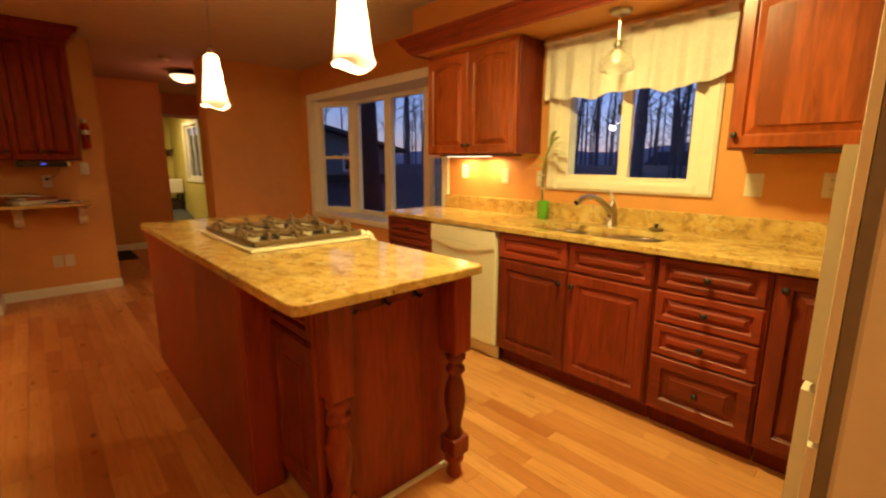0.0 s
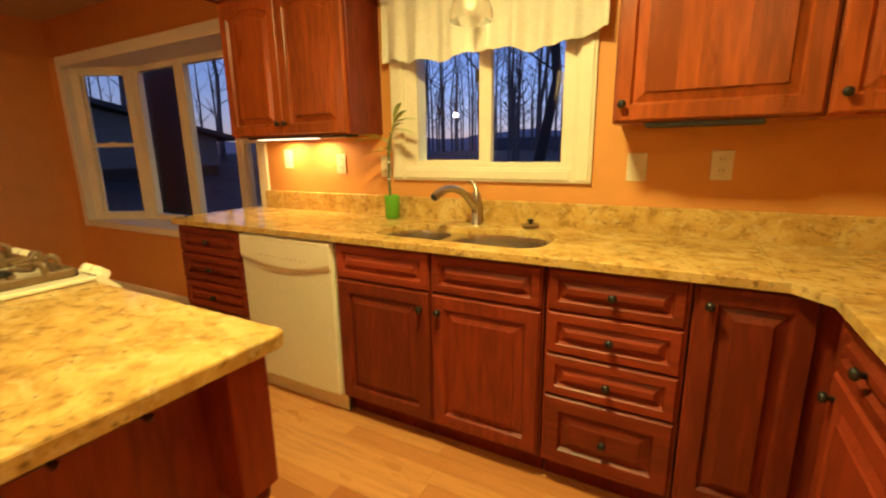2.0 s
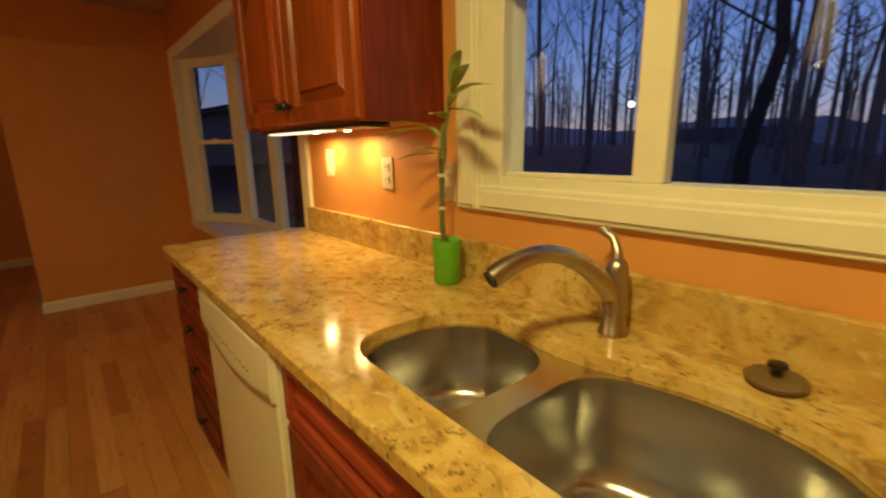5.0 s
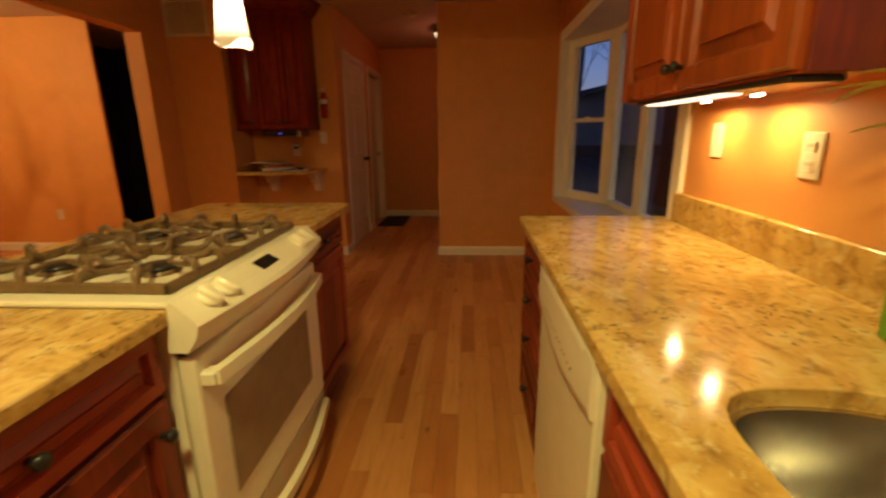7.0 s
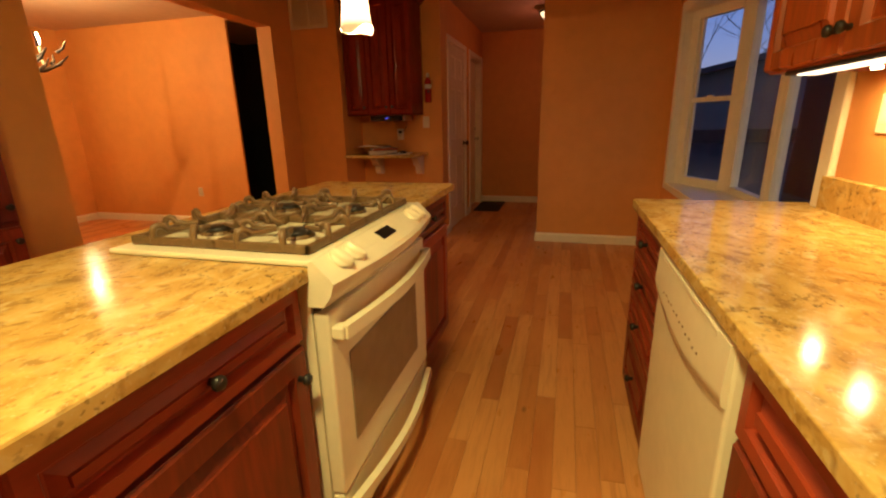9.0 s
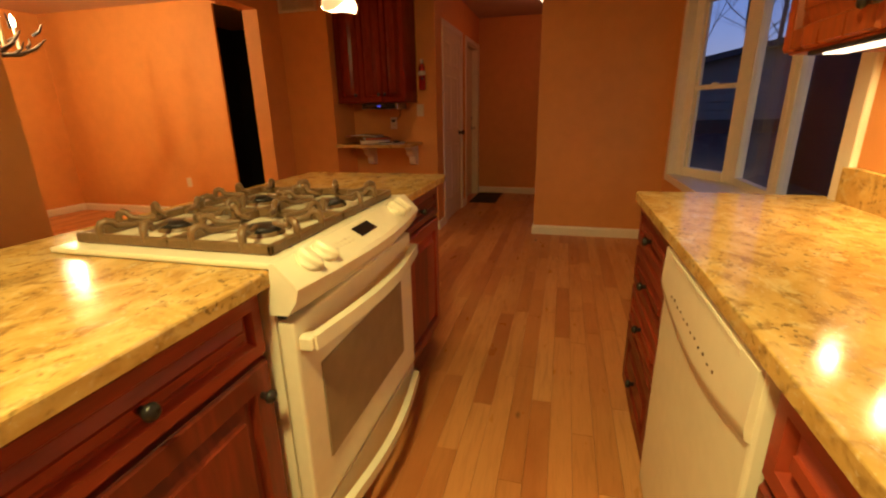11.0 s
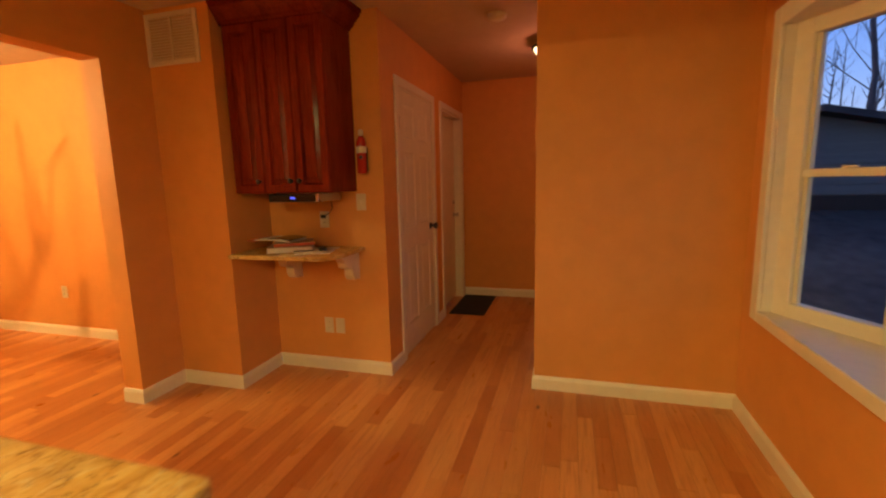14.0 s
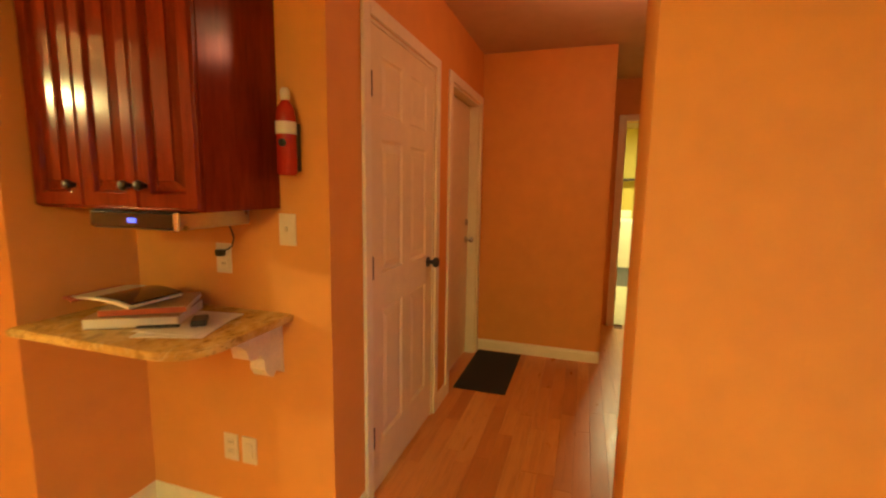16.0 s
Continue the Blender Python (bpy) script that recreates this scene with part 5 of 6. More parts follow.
ch = thing("chandelier", (CHX, CHY, 1.6), "antler chandelier with lit candle bulbs", "lamp")
part("rod", tube([(CHX, CHY, CEIL - 0.09), (CHX, CHY, 1.74)], 0.008, 8), DARKWOOD, ch)
part("hub", lathe([(0.01, 1.66), (0.04, 1.70), (0.045, 1.74), (0.015, 1.80)], Matrix.Translation((CHX, CHY, 0)), 14), ANTLER, ch, "", True)
ra = random.Random(3)
for k in range(6):
    a = 2 * math.pi * k / 6 + 0.66
    dx, dy = math.cos(a), math.sin(a)
    bm = bmesh.new()
    pts = [(CHX + dx * r, CHY + dy * r, z) for r, z in ((0.03, 1.70), (0.16, 1.65), (0.30, 1.66), (0.42, 1.72), (0.50, 1.80))]
    tube(pts, [0.024, 0.022, 0.019, 0.015, 0.005], 8, bm)
    for r, z, s in ((0.18, 1.66, 1), (0.27, 1.67, -1), (0.36, 1.72, 1), (0.42, 1.82, -1)):
        b0 = Vector((CHX + dx * r, CHY + dy * r, z))
        e = b0 + Vector((-dy * s * 0.07 + dx * 0.05, dx * s * 0.09 + dy * 0.06, 0.09))
        tube([b0, (b0 + e) / 2 + Vector((dx * 0.012, dy * 0.012, -0.01)), e], [0.015, 0.012, 0.004], 6, bm)
    part("antler", bm, ANTLER, ch, "", True)
for k in range(6):
    a = 2.8 + 2 * math.pi * k / 6
    m = Matrix.Translation((CHX + 0.31 * math.cos(a), CHY + 0.31 * math.sin(a), 0))
    part("candle_sleeve", lathe([(0.013, 1.66), (0.013, 1.88)], m, 10), CORBEL, ch)
    part("candle_bulb", lathe([(0.006, 1.88), (0.017, 1.905), (0.015, 1.93), (0.003, 1.975)], m, 10), BULB, ch, "glowing candle bulb", True)

ch.location.z += 0.09                    # hung close under the ceiling

sd = thing("smoke_detector", (-5.55, 1.57, CEIL - 0.03), "round white smoke detector on the ceiling", "detector")
part("disc", lathe([(0.065, CEIL - 0.001), (0.065, CEIL - 0.018), (0.05, CEIL - 0.032), (0.01, CEIL - 0.034)], Matrix.Translation((-5.55, 1.57, 0)), 24), WHITE, sd, "", True)


# ---- wall plates ----
def plate(name, at, way, kind, label, mat=None, w=0.072, h=0.115):
    """A switch or outlet plate, flat on a wall, facing way."""
    th = thing(name, at, label, name.replace("_", " "), "wall plates")
    m = face_at(*at, way)
    part("cover", placed(box(-w / 2, w / 2, -0.006, -0.0005, -h / 2, h / 2, 0.003), m), mat or PLATE, th)
    if kind == "outlet":
        for z in (-0.022, 0.022):
            part("socket", placed(box(-0.016, 0.016, -0.0085, -0.006, z - 0.014, z + 0.014, 0.003), m), mat or PLATE, th)
            for x in (-0.006, 0.006):
                part("slot", placed(box(x - 0.0012, x + 0.0012, -0.0092, -0.0084, z - 0.002, z + 0.007), m), SLOT, th)
    elif kind == "switch":
        part("toggle", placed(box(-0.004, 0.004, -0.020, -0.006, -0.006, 0.012, 0.002), m), mat or PLATE, th)
    else:
        part("rocker", placed(box(-0.016, 0.016, -0.009, -0.006, -0.032, 0.032, 0.002), m), mat or PLATE, th)


plate("outlet_plate", (-2.19, NY, 1.235), "-y", "rocker", "pale wall plate under the wall cabinet")
plate("outlet_plate", (-1.75, NY, 1.205), "-y", "outlet", "pale outlet plate over the upstand")
plate("outlet_plate", (-1.42, NY, 1.19), "-y", "outlet", "almond outlet plate behind the bamboo")
plate("switch_plate", (-0.112, NY, 1.195), "-y", "switch", "almond toggle switch plate beside the window", None, 0.08, 0.118)
plate("outlet_plate", (0.197, NY, 1.205), "-y", "outlet", "almond outlet plate under the wall cabinet", None, 0.076, 0.118)
plate("switch_plate", (AX, 0.69, 1.235), "+x", "switch", "almond switch plate below the fire extinguisher")
plate("outlet_plate", (AX, 0.40, 1.115), "+x", "outlet", "almond outlet plate with the radio's plug")
plate("outlet_plate", (AX, 0.385, 0.34), "+x", "outlet", "almond outlet plate low on the alcove wall")
plate("outlet_plate", (AX, 0.475, 0.34), "+x", "blank", "almond cable plate low on the alcove wall")
plate("outlet_plate", (-3.30, NY, 0.36), "-y", "outlet", "almond outlet plate under the bay window")
plate("outlet_plate", (LX, -2.45, 0.42), "+x", "outlet", "pale outlet plate in the far room")

# ---- alcove ----
ac = thing("alcove_cabinet", (-5.0, 0.32, 1.31), "dark cherry wall cabinet with three tall doors and a crown", "cabinet")
ACX, AY0, AY1, AZ0, AZ1 = -4.825, -0.038, 0.662, 1.31, 2.36
part("body", box(AX + 0.001, ACX - 0.021, AY0, AY1, AZ0, AZ1), CHERRY_DARK, ac)
for k, (y0, y1) in enumerate(((-0.035, 0.195), (0.198, 0.428), (0.431, 0.659))):
    w = y1 - y0
    front("door", w, AZ1 - AZ0 - 0.02, face_at(ACX, y0, AZ0 + 0.005, "+x"), ac, CHERRY_DARK, (w - 0.03 if k < 2 else 0.03, 0.07))
part("crown", sweep(CROWN, [(ACX, AY0, AZ1 - 0.021), (ACX, AY1, AZ1 - 0.021), (AX + 0.002, AY1, AZ1 - 0.021)]), CHERRY_DARK, ac, "stepped crown moulding")
part("crown_filler", box(AX + 0.002, ACX, AY0, AY1, AZ1 + 0.001, CEIL - 0.002), CHERRY_DARK, ac)

rd = thing("radio", (-4.99, 0.38, 1.25), "silver under-cabinet radio with a blue lit display", "radio")
part("case", box(AX + 0.03, ACX - 0.012, 0.205, 0.555, 1.252, 1.308, 0.006), NICKEL, rd)
part("fascia", box(ACX - 0.012, ACX - 0.006, 0.21, 0.55, 1.256, 1.304, 0.002), BLACKGLASS, rd, "black front with silver rim")
part("rim", box(ACX - 0.012, ACX - 0.004, 0.552, 0.572, 1.252, 1.308, 0.002), STEEL, rd)
part("display", box(ACX - 0.006, ACX - 0.005, 0.37, 0.405, 1.273, 1.287), BLUE_GLOW, rd, "blue lit digits")
part("cable", tube([(-5.10, 0.50, 1.25), (-5.13, 0.49, 1.20), (-5.15, 0.46, 1.165), (-5.155, 0.41, 1.14)], 0.003, 6), BLACK, rd, "thin black cable")
part("plug", box(-5.168, -5.14, 0.385, 0.415, 1.125, 1.15, 0.004), BLACK, rd, "black plug")

sh = thing("wall_shelf", (-4.95, 0.33, 0.90), "stone-topped wall shelf with a rounded corner", "shelf")
bm = prism(smooth_outline([(AX + 0.001, -0.044), (-4.715, -0.044), (-4.715, 0.70), (AX + 0.001, 0.70)], [0, 0, 0.16, 0.0], 8), 0.900, 0.926)
bmesh.ops.bevel(bm, geom=[e for e in bm.edges if abs(e.verts[0].co.z - e.verts[1].co.z) < 1e-6 and e.verts[0].co.z > 0.92], offset=0.005, segments=2, affect="EDGES")
part("top", bm, GRANITE, sh)
for y in (0.16, 0.62):
    sc = 1.2
    out = [(0, 0), (0.20, 0), (0.20, -0.018), (0.175, -0.03), (0.155, -0.05), (0.15, -0.075), (0.125, -0.085), (0.10, -0.08), (0.085, -0.10), (0.085, -0.13), (0.07, -0.155), (0.05, -0.165), (0.035, -0.15), (0.0, -0.17)]
    bm = bmesh.new()
    out = [(u * sc, w * sc) for u, w in out]
    a = [bm.verts.new((AX + 0.002 + u, y - 0.032, 0.899 + w)) for u, w in out]
    c = [bm.verts.new((AX + 0.002 + u, y + 0.032, 0.899 + w)) for u, w in out]
    for k in range(len(out)):
        bm.faces.new((a[k], a[(k + 1) % len(out)], c[(k + 1) % len(out)], c[k]))
    bm.faces.new(a)
    bm.faces.new(c[::-1])
    part("corbel", bm, CORBEL, sh, "scrolled cream corbel")

Z = 0.9265
bk = thing("phone_book", (-4.95, 0.26, Z), "thick tan phone book on the shelf", "book")
m = pose(-4.95, 0.27, Z, 0, 0, 28)
part("block", placed(box(-0.115, 0.115, -0.14, 0.14, 0.002, 0.034, 0.002), m), PAPER, bk)
part("cover", placed(box(-0.118, 0.118, -0.142, 0.142, 0.0345, 0.037, 0.001), m), BOOK_TAN, bk)
part("back_cover", placed(box(-0.118, 0.118, -0.142, 0.142, 0.0, 0.0018), m), BOOK_TAN, bk)
part("spine", placed(box(-0.1195, -0.1155, -0.142, 0.142, 0.0019, 0.0344, 0.001), m), BOOK_TAN, bk)
bk2 = thing("book", (-4.97, 0.27, Z + 0.038), "red-edged book on the phone book", "book")
m = pose(-4.97, 0.28, Z + 0.038, 0, 0, 34)
part("block", placed(box(-0.105, 0.105, -0.125, 0.125, 0.0015, 0.020, 0.002), m), PAPER, bk2)
part("cover", placed(box(-0.108, 0.108, -0.128, 0.128, 0.0205, 0.023, 0.001), m), BOOK_TAN, bk2)
part("edge_band", placed(box(0.1055, 0.108, -0.127, 0.127, 0.002, 0.020), m), BOOK_RED, bk2, "red printed edge")
mg = thing("magazine", (-4.95, 0.20, Z + 0.062), "curled magazine with an orange cover on the books", "magazine")


def curled(x0, x1, y0, y1, z, rise, thick, lean=0.0):
    """A sheaf of pages bowed upwards between y0 and y1."""
    bm, rws = bmesh.new(), []
    for k in range(13):
        s = k / 12
        h = z + rise * math.sin(math.pi * (0.08 + 0.84 * s)) + lean * s
        rws.append([bm.verts.new((x + 0.02 * s, y0 + (y1 - y0) * s, h + q)) for x, q in ((x0, 0), (x1, 0), (x1, thick), (x0, thick))])
    for a, c in zip(rws, rws[1:]):
        for k in range(4):
            bm.faces.new((a[k], a[(k + 1) % 4], c[(k + 1) % 4], c[k]))
    bm.faces.new(rws[0])
    bm.faces.new(rws[-1][::-1])
    return bm


part("page_block", curled(-5.06, -4.862, 0.0, 0.33, Z + 0.062, 0.016, 0.008), PAPER, mg, "", True, 0.6)
part("cover_band", curled(-5.061, -4.861, -0.004, 0.07, Z + 0.0625, 0.006, 0.010), BOOK_RED, mg, "orange-red cover end", True, 0.6)
part("dark_cover", curled(-5.055, -4.866, 0.115, 0.335, Z + 0.0735, 0.014, 0.004, 0.002), BLACKGLASS, mg, "dark curled cover", True, 0.6)
pp = thing("paper_sheets", (-4.93, 0.47, Z), "loose white paper sheets on the shelf", "paper")
part("sheet", placed(box(-0.14, 0.12, -0.11, 0.11, 0, 0.003), pose(-4.93, 0.47, Z + 0.0005, 0, 0, 18)), PAPER, pp)
part("sheet", placed(box(-0.13, 0.12, -0.11, 0.11, 0, 0.002), pose(-4.95, 0.46, Z + 0.004, 0, 0, 7)), PAPER, pp)
pn = thing("pen", (-4.88, 0.42, Z + 0.01), "black pen on the papers", "pen")
part("barrel", tube([(-4.84, 0.36, Z + 0.011), (-4.90, 0.47, Z + 0.011)], 0.005, 8), BLACK, pn, "", True)
ky = thing("car_key", (-4.95, 0.50, Z + 0.007), "black car key fob on the papers", "key")
part("fob", placed(box(-0.042, 0.042, -0.024, 0.024, 0, 0.02, 0.006, None, 2), pose(-4.95, 0.50, Z + 0.0065, 0, 0, 40)), BLACK, ky)

fe = thing("fire_extinguisher", (-5.12, 0.755, 1.43), "small red fire extinguisher hung on the wall", "fire extinguisher")
m = Matrix.Translation((-5.122, 0.735, 0))
part("bottle", lathe([(0.027, 1.425), (0.033, 1.432), (0.033, 1.62), (0.028, 1.645), (0.013, 1.67)], m, 20), REDCAN, fe, "", True)
part("label_band", lathe([(0.0338, 1.56), (0.0338, 1.60)], m, 20, False), PAPER, fe, "pale label band")
part("head", lathe([(0.013, 1.67), (0.016, 1.68), (0.016, 1.70), (0.010, 1.71)], m, 12), CORBEL, fe, "pale valve head", True)
part("bracket", box(AX + 0.001, -5.15, 0.715, 0.755, 1.44, 1.60, 0.002), BLACK, fe, "black wall bracket")
part("gauge", lathe([(0.012, 0), (0.012, 0.01), (0.003, 0.012)], face_at(-5.083, 0.750, 1.53, "+x") @ pose(0, 0, 0, 90), 12), BLACK, fe)

# ---- vents and mat ----
vt = thing("air_vent", (-4.746, -0.33, 2.28), "painted return-air grille high on the wall", "vent")
bm = bmesh.new()
for y0, y1, z0, z1 in ((-0.525, -0.495, 2.12, 2.43), (-0.155, -0.125, 2.12, 2.43), (-0.495, -0.155, 2.12, 2.15), (-0.495, -0.155, 2.40, 2.43)):
    box(-4.7455, -4.732, y0, y1, z0, z1, 0.003, bm)
part("frame", bm, PLATE, vt)
part("backing", box(-4.7458, -4.744, -0.495, -0.155, 2.15, 2.40), CEILING, vt)
for k in range(14):
    z = 2.16 + k * 0.017
    part("slat", placed(box(-0.006, 0.006, -0.495, -0.155, -0.0012, 0.0012), pose(-4.739, 0, z, 0, 40, 0)), PLATE, vt)
part("divider", box(-4.742, -4.731, -0.331, -0.319, 2.15, 2.40), PLATE, vt)
fv = thing("floor_register", (-3.86, 2.865, 0.0), "dark metal floor register under the bay window", "vent")
bm = bmesh.new()
for x0, x1, y0, y1 in ((-4.01, -3.70, 2.80, 2.815), (-4.01, -3.70, 2.905, 2.92), (-4.01, -3.99, 2.815, 2.905), (-3.72, -3.70, 2.815, 2.905)):
    box(x0, x1, y0, y1, 0.0005, 0.006, 0.001, bm)
part("frame", bm, DARKWOOD, fv)
for k in range(13):
    x = -3.98 + k * 0.0205
    part("louvre", box(x, x + 0.008, 2.815, 2.905, 0.0005, 0.004), DARKWOOD, fv)
mt = thing("door_mat", (-7.06, 1.06, 0), "dark ribbed rubber mat in front of the door", "mat")
part("pad", box(-7.45, -6.68, 0.88, 1.25, 0.0005, 0.010, 0.004), RUBBER_AND_UNLIT, mt)
bm = bmesh.new()
for k in range(22):
    box(-7.42, -6.71, 0.90 + k * 0.0155, 0.908 + k * 0.0155, 0.010, 0.0125, 0, bm)
part("ribs", bm, RUBBER_AND_UNLIT, mt)

# ---- laundry room ----
ws = thing("washing_machine", (-11.75, 2.30, 0), "white top-loading washing machine", "washing machine")
part("cabinet", box(-12.05, -11.42, 2.05, 2.46, 0.03, 0.92, 0.012), APPLIANCE, ws)
part("lid", box(-12.0, -11.46, 2.08, 2.43, 0.921, 0.938, 0.006), APPLIANCE, ws)
part("console", box(-12.06, -11.96, 2.06, 2.45, 0.939, 1.06, 0.01), APPLIANCE, ws)
part("foot", box(-11.50, -11.44, 2.07, 2.44, 0.003, 0.03), BLACK, ws)
ls = thing("laundry_sink", (-11.75, 2.72, 0), "cream plastic laundry tub on a dark stand", "sink")
part("tub", box(-12.0, -11.45, 2.52, 2.93, 0.58, 0.90, 0.02), BISQUE, ls)
for x, y in ((-11.96, 2.56), (-11.49, 2.56), (-11.96, 2.89), (-11.49, 2.89)):
    part("leg", box(x - 0.02, x + 0.02, y - 0.02, y + 0.02, 0.003, 0.58), BLACK, ls)
bx = thing("storage_box", (-11.75, 2.74, 0), "dark storage box under the laundry tub", "box")
part("box", box(-11.92, -11.55, 2.60, 2.88, 0.003, 0.40, 0.01), DARKWOOD, bx)
rdx = thing("small_box", (-11.60, 2.16, 0.94), "small grey box on the washing machine", "box")
part("box", box(-11.66, -11.54, 2.12, 2.22, 0.939, 1.06, 0.006), GRATE, rdx)
lsf = thing("laundry_shelf", (-12.28, 2.3, 1.58), "dark wooden wall shelf in the laundry", "shelf")
part("board", box(-12.399, -12.15, 1.3, 2.94, 1.56, 1.60, 0.004), DARKWOOD, lsf)
for y in (1.5, 2.2, 2.85):
    part("bracket", box(-12.399, -12.2, y - 0.01, y + 0.01, 1.45, 1.559), DARKWOOD, lsf)
lw = thing("window_3", (-10.42, 2.95, 0.95), "white sash window in the laundry wall", "window", kind="structure")
bm = bmesh.new()
for x0, x1, z0, z1 in ((-11.09, -11.0, 0.87, 2.16), (-9.85, -9.76, 0.87, 2.16), (-11.0, -9.85, 0.87, 0.95), (-11.0, -9.85, 2.08, 2.16)):
    box(x0, x1, 2.93, 2.949, z0, z1, 0.004, bm)
part("window_frame", bm, WHITE, lw)
bm = bmesh.new()
for x0, x1, z0, z1 in ((-11.0, -10.95, 0.95, 2.08), (-9.90, -9.85, 0.95, 2.08), (-10.45, -10.40, 0.95, 2.08), (-10.95, -9.90, 0.95, 1.0), (-10.95, -9.90, 2.03, 2.08)):
    box(x0, x1, 2.98, 3.03, z0, z1, 0.003, bm)
part("sash", bm, WHITE, lw)
g = part("pane", box(-10.96, -9.89, 3.0, 3.004, 0.99, 2.04), GLASS, lw)
g.visible_shadow = False

# ---- outdoors ----
bm = bmesh.new()
gx, gy, step = 60, 60, 8.0
gr = []
for i in range(gx):
    col = []
    for j in range(gy):
        x, y = -240 + i * step, -150 + j * step * (1 + j * 0.02)
        col.append(bm.verts.new((x, y, -0.5 - 0.0024 * max(0, y - 3.3) + min(1.7, max(0.0, (-8.0 - x) * 0.22)) + 0.2 * noise.noise(Vector((x * 0.05, y * 0.05, 0))))))
    gr.append(col)
for i in range(gx - 1):
    for j in range(gy - 1):
        bm.faces.new((gr[i][j], gr[i + 1][j], gr[i + 1][j + 1], gr[i][j + 1]))
setting("ground", bm, LAWN, True, "dark winter lawn at dusk", "ground")


def bare_tree(x, y, height, seed, lean=0.0, girth=0.16, twigs=3):
    """A leafless tree: tapered trunk, limbs and twigs."""
    rt = random.Random(seed)
    th = thing("tree", (x, y, -0.55), "tall leafless tree dark against the dusk", "tree", "yard trees")
    trunk, limbs = bmesh.new(), bmesh.new()
    pts = [Vector((x + lean * k / 8 * height * 0.1 + rt.uniform(-0.12, 0.12) * (k > 0), y + rt.uniform(-0.12, 0.12) * (k > 0), -0.6 + height * k / 8)) for k in range(9)]
    tube(pts, [girth * (1.25 if k == 0 else 1 - k * 0.105) for k in range(9)], 9, trunk)

    def grow(start, way, length, radius, depth):
        p, d, line = Vector(start), Vector(way).normalized(), [Vector(start)]
        for _ in range(3):
            d = (d + Vector((rt.uniform(-0.28, 0.28), rt.uniform(-0.28, 0.28), rt.uniform(-0.05, 0.22)))).normalized()
            p = p + d * length / 3
            line.append(p.copy())
        tube(line, [radius, radius * 0.75, radius * 0.5, radius * 0.25], 5 if depth < 2 else 3, limbs)
        if depth < twigs:
            for q in range(4 if depth < 2 else 3):
                s = rt.uniform(0.3, 1.0)
                i = min(2, int(s * 3))
                b0 = line[i].lerp(line[i + 1], s * 3 - i if s < 1 else 1)
                nd = (d + Vector((rt.uniform(-1, 1), rt.uniform(-1, 1), rt.uniform(-0.2, 0.8)))).normalized()
                grow(b0, nd, length * rt.uniform(0.45, 0.65), radius * 0.5, depth + 1)

    for k in range(20):
        s = 0.26 + 0.74 * k / 20
        i = min(7, int(s * 8))
        b0 = pts[i].lerp(pts[i + 1], s * 8 - i)
        a = rt.uniform(0, 6.28)
        grow(b0, (math.cos(a), math.sin(a), rt.uniform(0.5, 1.2)), height * rt.uniform(0.16, 0.28) * (1.1 - s * 0.5), min(0.03, girth * 0.2) * (1.15 - s), 1)
    # nearer trees coloured dark as silhouettes, farther ones paler, as through dusk haze
    bark = NEAR_BARK if y < 11 else BARK
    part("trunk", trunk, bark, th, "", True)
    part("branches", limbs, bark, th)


TREES = ((-2.7, 10.4, 13, 0.13), (-1.5, 13.4, 14, 0.12), (-0.6, 18.2, 15, 0.14), (0.9, 12.3, 13, 0.10), (1.7, 19.8, 16, 0.15), (-3.9, 19, 15, 0.14), (-5.5, 13.4, 13, 0.16), (4.1, 22, 15, 0.15),
         (-6.7, 5.0, 13, 0.29), (-8.6, 9.8, 14, 0.15), (-10.4, 12.5, 14, 0.16), (-7.3, 18, 15, 0.14), (-12.5, 15, 15, 0.16), (-17, 14, 14, 0.16), (-14, 20, 16, 0.16), (-20, 18, 16, 0.18), (-0.2, 24, 16, 0.14), (-5, 26, 17, 0.18), (6, 17, 14, 0.14), (-11, 26, 17, 0.18),
         (-4.6, 16, 13, 0.08), (-2.1, 21, 14, 0.09), (-6.3, 21, 15, 0.09), (-9.2, 16, 14, 0.09), (-3.2, 24, 15, 0.10), (-8.3, 24, 15, 0.10), (-12, 21, 15, 0.10), (-22, 12, 14, 0.14), (2.6, 16, 13, 0.08), (-1.2, 28, 16, 0.12), (-21.5, 7, 13, 0.12), (-24, 9.5, 14, 0.14), (-26, 5.5, 13, 0.13), (-23, 3.5, 13, 0.12), (-20.5, 13, 14, 0.12), (-28, 12, 15, 0.15), (-15, 11.8, 12, 0.10))
for k, (x, y, hgt, g) in enumerate(TREES):
    bare_tree(x, y, hgt, 40 + k, random.Random(k).uniform(-0.6, 0.6), g, 4 if y < 16.5 and -13 < x < 3 else 3)

# far woods: many thin trunks, too many to count
rw = random.Random(11)
bm = bmesh.new()
for k in range(260):
    x, y = rw.uniform(-70, 40), rw.uniform(30, 75)
    hgt, g = rw.uniform(9, 16), rw.uniform(0.08, 0.22)
    top = (x + rw.uniform(-0.8, 0.8), y, hgt)
    tube([(x, y, -2), (x + rw.uniform(-0.2, 0.2), y, hgt * 0.5), top], [g, g * 0.7, 0.03], 4, bm)
    for q in range(15):
        z = hgt * rw.uniform(0.3, 0.97)
        a = rw.uniform(0, 6.28)
        L = rw.uniform(1.0, 3.2) * (1.1 - z / hgt * 0.6)
        tube([(x, y, z), (x + math.cos(a) * L * 0.6, y + math.sin(a) * L * 0.3, z + L * 0.35), (x + math.cos(a) * L, y + math.sin(a) * L * 0.5, z + L * 0.9)], [g * 0.3, g * 0.18, 0.012], 3, bm)
tagged(link_mesh("far_woods", bm, BARK), "thin bare trunks of the woods behind the yard", "woods", "", "stuff")

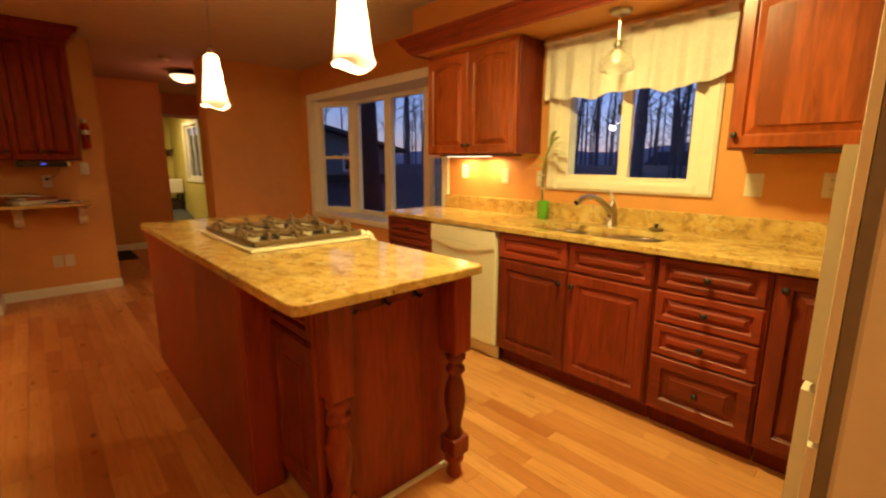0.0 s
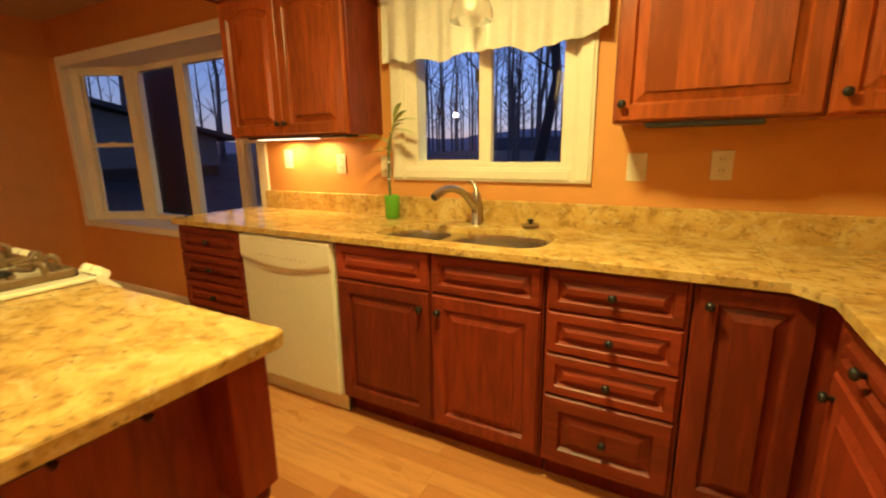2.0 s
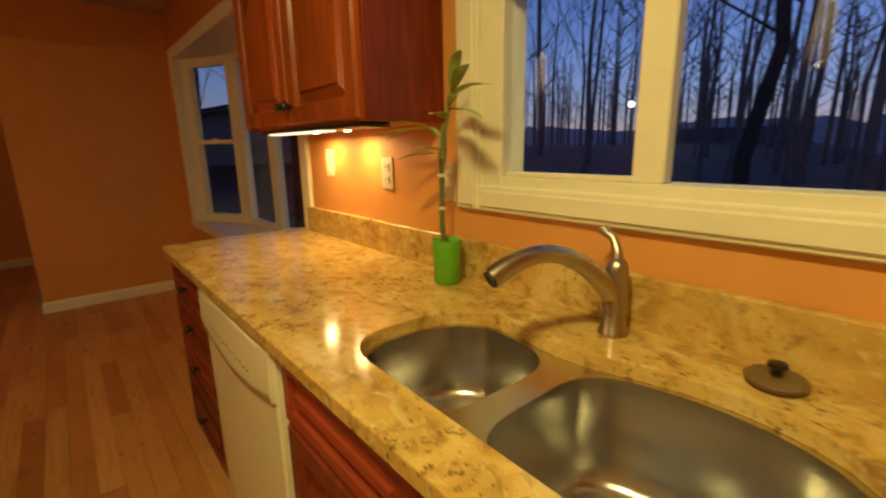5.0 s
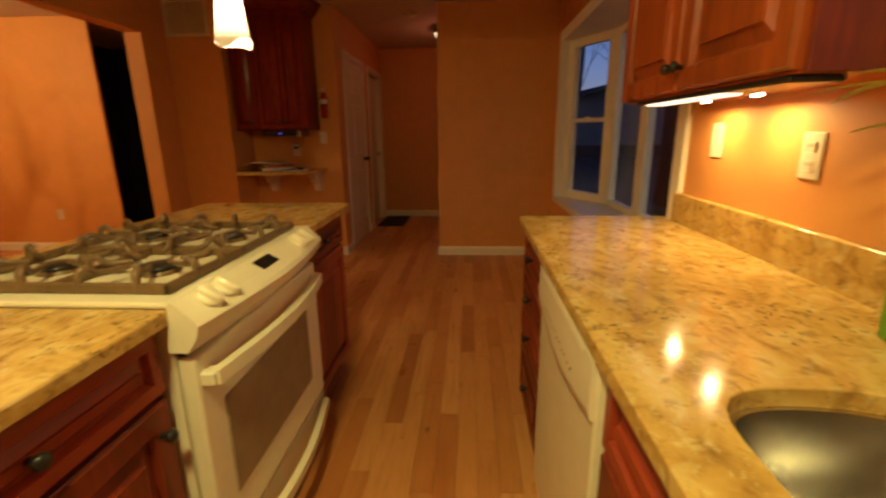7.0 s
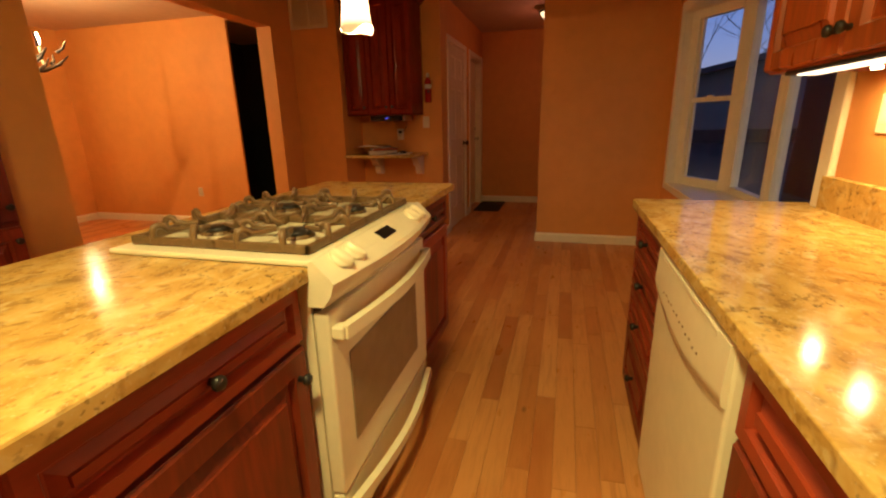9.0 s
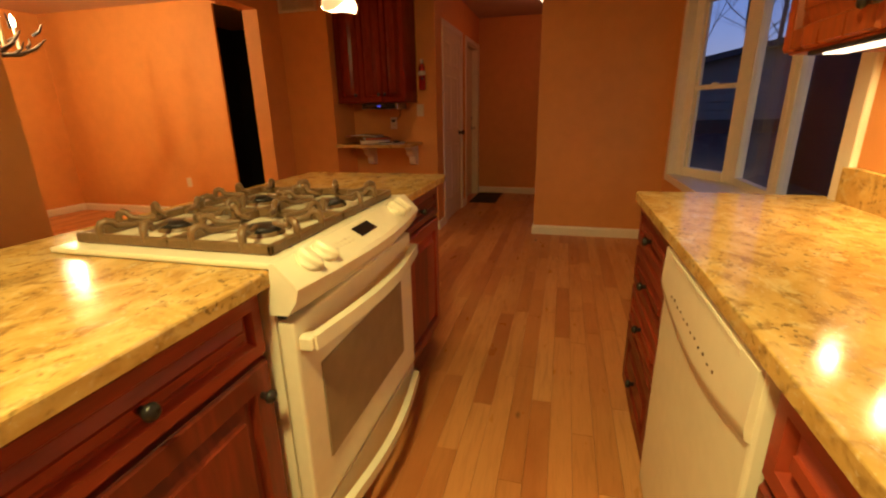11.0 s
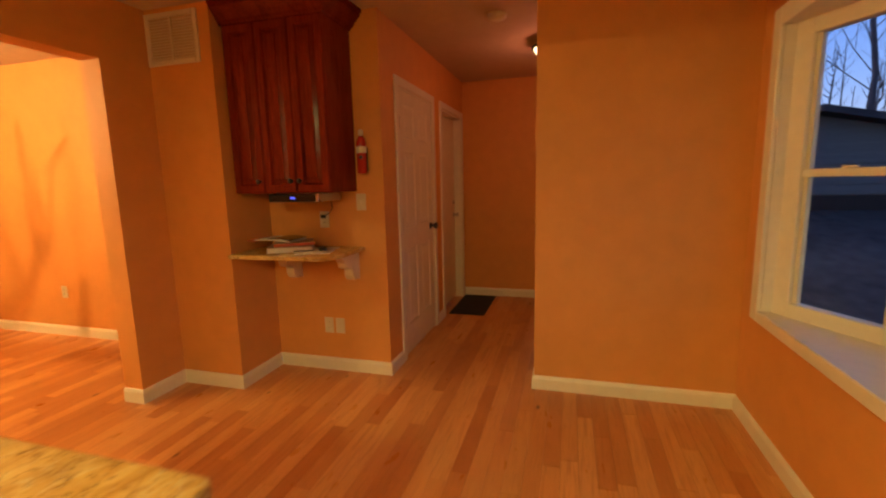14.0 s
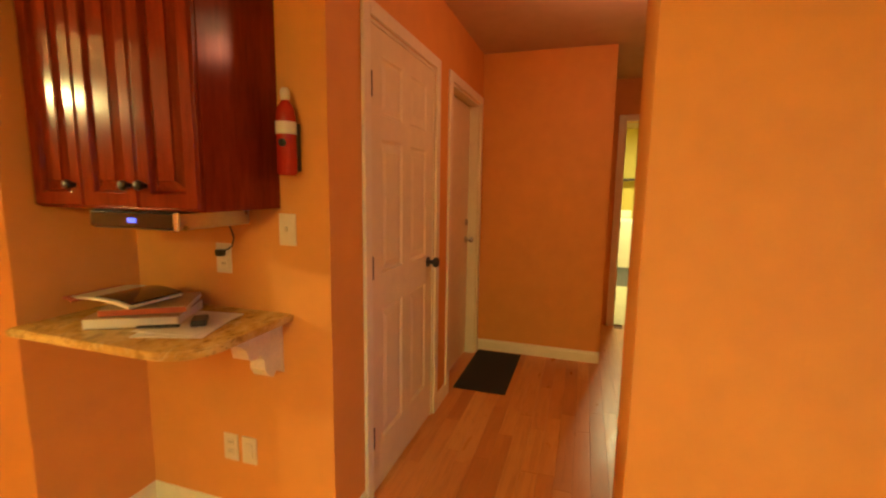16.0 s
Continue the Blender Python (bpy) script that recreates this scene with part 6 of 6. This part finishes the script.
# low wooded rise behind the woods; its pale grey stands in for haze
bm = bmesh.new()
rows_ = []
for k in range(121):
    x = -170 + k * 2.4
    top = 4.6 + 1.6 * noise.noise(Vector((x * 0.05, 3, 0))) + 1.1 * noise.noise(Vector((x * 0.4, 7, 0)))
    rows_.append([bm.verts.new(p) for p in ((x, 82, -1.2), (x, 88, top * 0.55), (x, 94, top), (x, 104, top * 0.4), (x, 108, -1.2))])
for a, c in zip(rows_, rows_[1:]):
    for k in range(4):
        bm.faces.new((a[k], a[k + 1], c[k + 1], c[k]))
setting("wooded_rise", bm, HAZE, True, "low rise of bare woods beyond the yard, in a pale haze colour", "hill")

# neighbouring house seen from the bay
hs = thing("neighbour_house", (-16, 6.7, -0.6), "low grey house with a dark shingle roof beyond the yard", "house")
hw = part("wall", box(-19.0, -13.2, 3.2, 10.2, 0.9, 1.75), SIDING, hs)
part("foundation", box(-18.98, -13.22, 3.22, 10.18, -0.9, 0.899), BLACK, hs, "dark foundation")
for k in range(4):
    part("clapboard", box(-13.199, -13.18, 3.2, 10.2, 0.92 + k * 0.2, 1.105 + k * 0.2, 0.004), SIDING, hw)
bm = bmesh.new()
vs = [bm.verts.new(p) for p in ((-13.2, 3.2, 1.751), (-13.2, 10.2, 1.751), (-13.2, 6.7, 2.5), (-13.3, 3.2, 1.751), (-13.3, 10.2, 1.751), (-13.3, 6.7, 2.5))]
for f in ((0, 1, 2), (5, 4, 3), (0, 3, 4, 1), (1, 4, 5, 2), (2, 5, 3, 0)):
    bm.faces.new([vs[k] for k in f])
part("gable", bm, SIDING, hs)
for y0, y1 in ((2.7, 6.7), (10.7, 6.7)):
    bm = bmesh.new()
    a = [bm.verts.new(p) for p in ((-12.8, y0, 1.65), (-12.8, y1, 2.52), (-12.8, y1, 2.65), (-12.8, y0, 1.78))]
    c = [bm.verts.new((-19.4, v.co.y, v.co.z)) for v in a]
    for k in range(4):
        bm.faces.new((a[k], a[(k + 1) % 4], c[(k + 1) % 4], c[k]))
    bm.faces.new(a)
    bm.faces.new(c[::-1])
    part("roof", bm, ROOF, hs)
w = part("window", box(-13.179, -13.15, 8.2, 9.2, 1.0, 1.6), WHITE, hs, "white window frame")
for y0, y1 in ((8.26, 8.68), (8.72, 9.14)):
    part("pane", box(-13.151, -13.14, y0, y1, 1.06, 1.54), BLACKGLASS, w)

fh = thing("far_house", (-19.5, 62, -3), "far dark house beyond the woods", "house")
part("wall", box(-25, -14, 60, 68, -4, 0.9), SIDING, fh)
bm = bmesh.new()
vs = [bm.verts.new(p) for p in ((-25.6, 59.4, 0.8), (-13.4, 59.4, 0.8), (-13.4, 68.6, 0.8), (-25.6, 68.6, 0.8), (-25.6, 64, 2.9), (-13.4, 64, 2.9))]
for f in ((0, 1, 5, 4), (2, 3, 4, 5), (1, 2, 5), (3, 0, 4), (0, 3, 2, 1)):
    bm.faces.new([vs[k] for k in f])
part("roof", bm, ROOF, fh)
YARD_GLOW = glowing("yard_light_glow", (1.0, 0.85, 0.75), 30.0)
for x in (-19.4, -16.6):
    yl = thing("yard_lamp", (x, 39.0, -2.2), "bright yard lamp on a thin pole among the trees", "lamp", "yard lamps")
    part("pole", tube([(x, 39.0, -2.2), (x, 39.0, 4.2)], 0.05, 8), BARK, yl)
    part("lantern", lathe([(0.08, 4.2), (0.22, 4.3), (0.22, 4.5), (0.06, 4.6)], Matrix.Translation((x, 39.0, 0)), 12), YARD_GLOW, yl, "glowing lantern", True)

# ---- floor boards ----
BOARD_W = 0.0835
LENGTHS = (0.42, 0.58, 0.74, 0.92, 1.15)


def board_mesh(length):
    bm = box(0, length - 0.0009, 0.0004, BOARD_W - 0.0004, -0.015, 0.0)
    top = [e for e in bm.edges if all(v.co.z > -0.001 for v in e.verts)]
    bmesh.ops.bevel(bm, geom=top, offset=0.0005, segments=1, affect="EDGES")
    bmesh.ops.recalc_face_normals(bm, faces=bm.faces)
    me = bpy.data.meshes.new("floor_board")
    bm.to_mesh(me)
    bm.free()
    me.materials.append(OAK)
    return me


BOARDS = [board_mesh(a) for a in LENGTHS]
floor_ob = bpy.data.objects["floor"]
rb = random.Random(21)
far_verts, far_faces = [], []


def far_board(x, y, length):
    k = len(far_verts)
    c = 0.0005
    x1, y0, y1 = x + length - 0.0009, y + 0.0004, y + BOARD_W - 0.0004
    far_verts.extend([(x, y0, -0.015), (x1, y0, -0.015), (x1, y1, -0.015), (x, y1, -0.015), (x, y0, -c), (x1, y0, -c), (x1, y1, -c), (x, y1, -c),
                      (x + c, y0 + c, 0), (x1 - c, y0 + c, 0), (x1 - c, y1 - c, 0), (x + c, y1 - c, 0)])
    for f in ((0, 1, 5, 4), (1, 2, 6, 5), (2, 3, 7, 6), (3, 0, 4, 7), (4, 5, 9, 8), (5, 6, 10, 9), (6, 7, 11, 10), (7, 4, 8, 11), (8, 9, 10, 11)):
        far_faces.append(tuple(k + q for q in f))


count = 0
y = LY
while y < 3.0:
    x = -8.7 + rb.uniform(-0.9, 0)
    while x < EX:
        i = rb.choices(range(5), (1, 2, 3, 3, 2))[0]
        length = LENGTHS[i]
        mid = x + length / 2
        if y < SB - 0.1 and mid < LX - 0.4 and not (y > -1.9):
            pass
        elif -0.6 < y < DY - 0.2 and mid < AX - 0.3:
            pass
        elif mid < -8.75 or (x + length < HX and y < 1.7):
            pass
        elif 1.50 < y < 2.90 and -4.6 < mid < 0.5 and count < 190 or (0.75 < y < 1.75 and -5.6 < mid < -3.0 and count < 300):
            ob = new("floor_board", BOARDS[i])
            ob.location = (x, y, 0)
            ob.parent = floor_ob
            count += 1
        else:
            far_board(x, y, min(length, EX + 0.05 - x))
        x += length
    y += BOARD_W
me = bpy.data.meshes.new("floor_boards_rest")
me.from_pydata(far_verts, [], far_faces)
me.materials.append(OAK)
rest = new("floor_boards", me)
rest.parent = floor_ob
tagged(rest, kind="stuff")
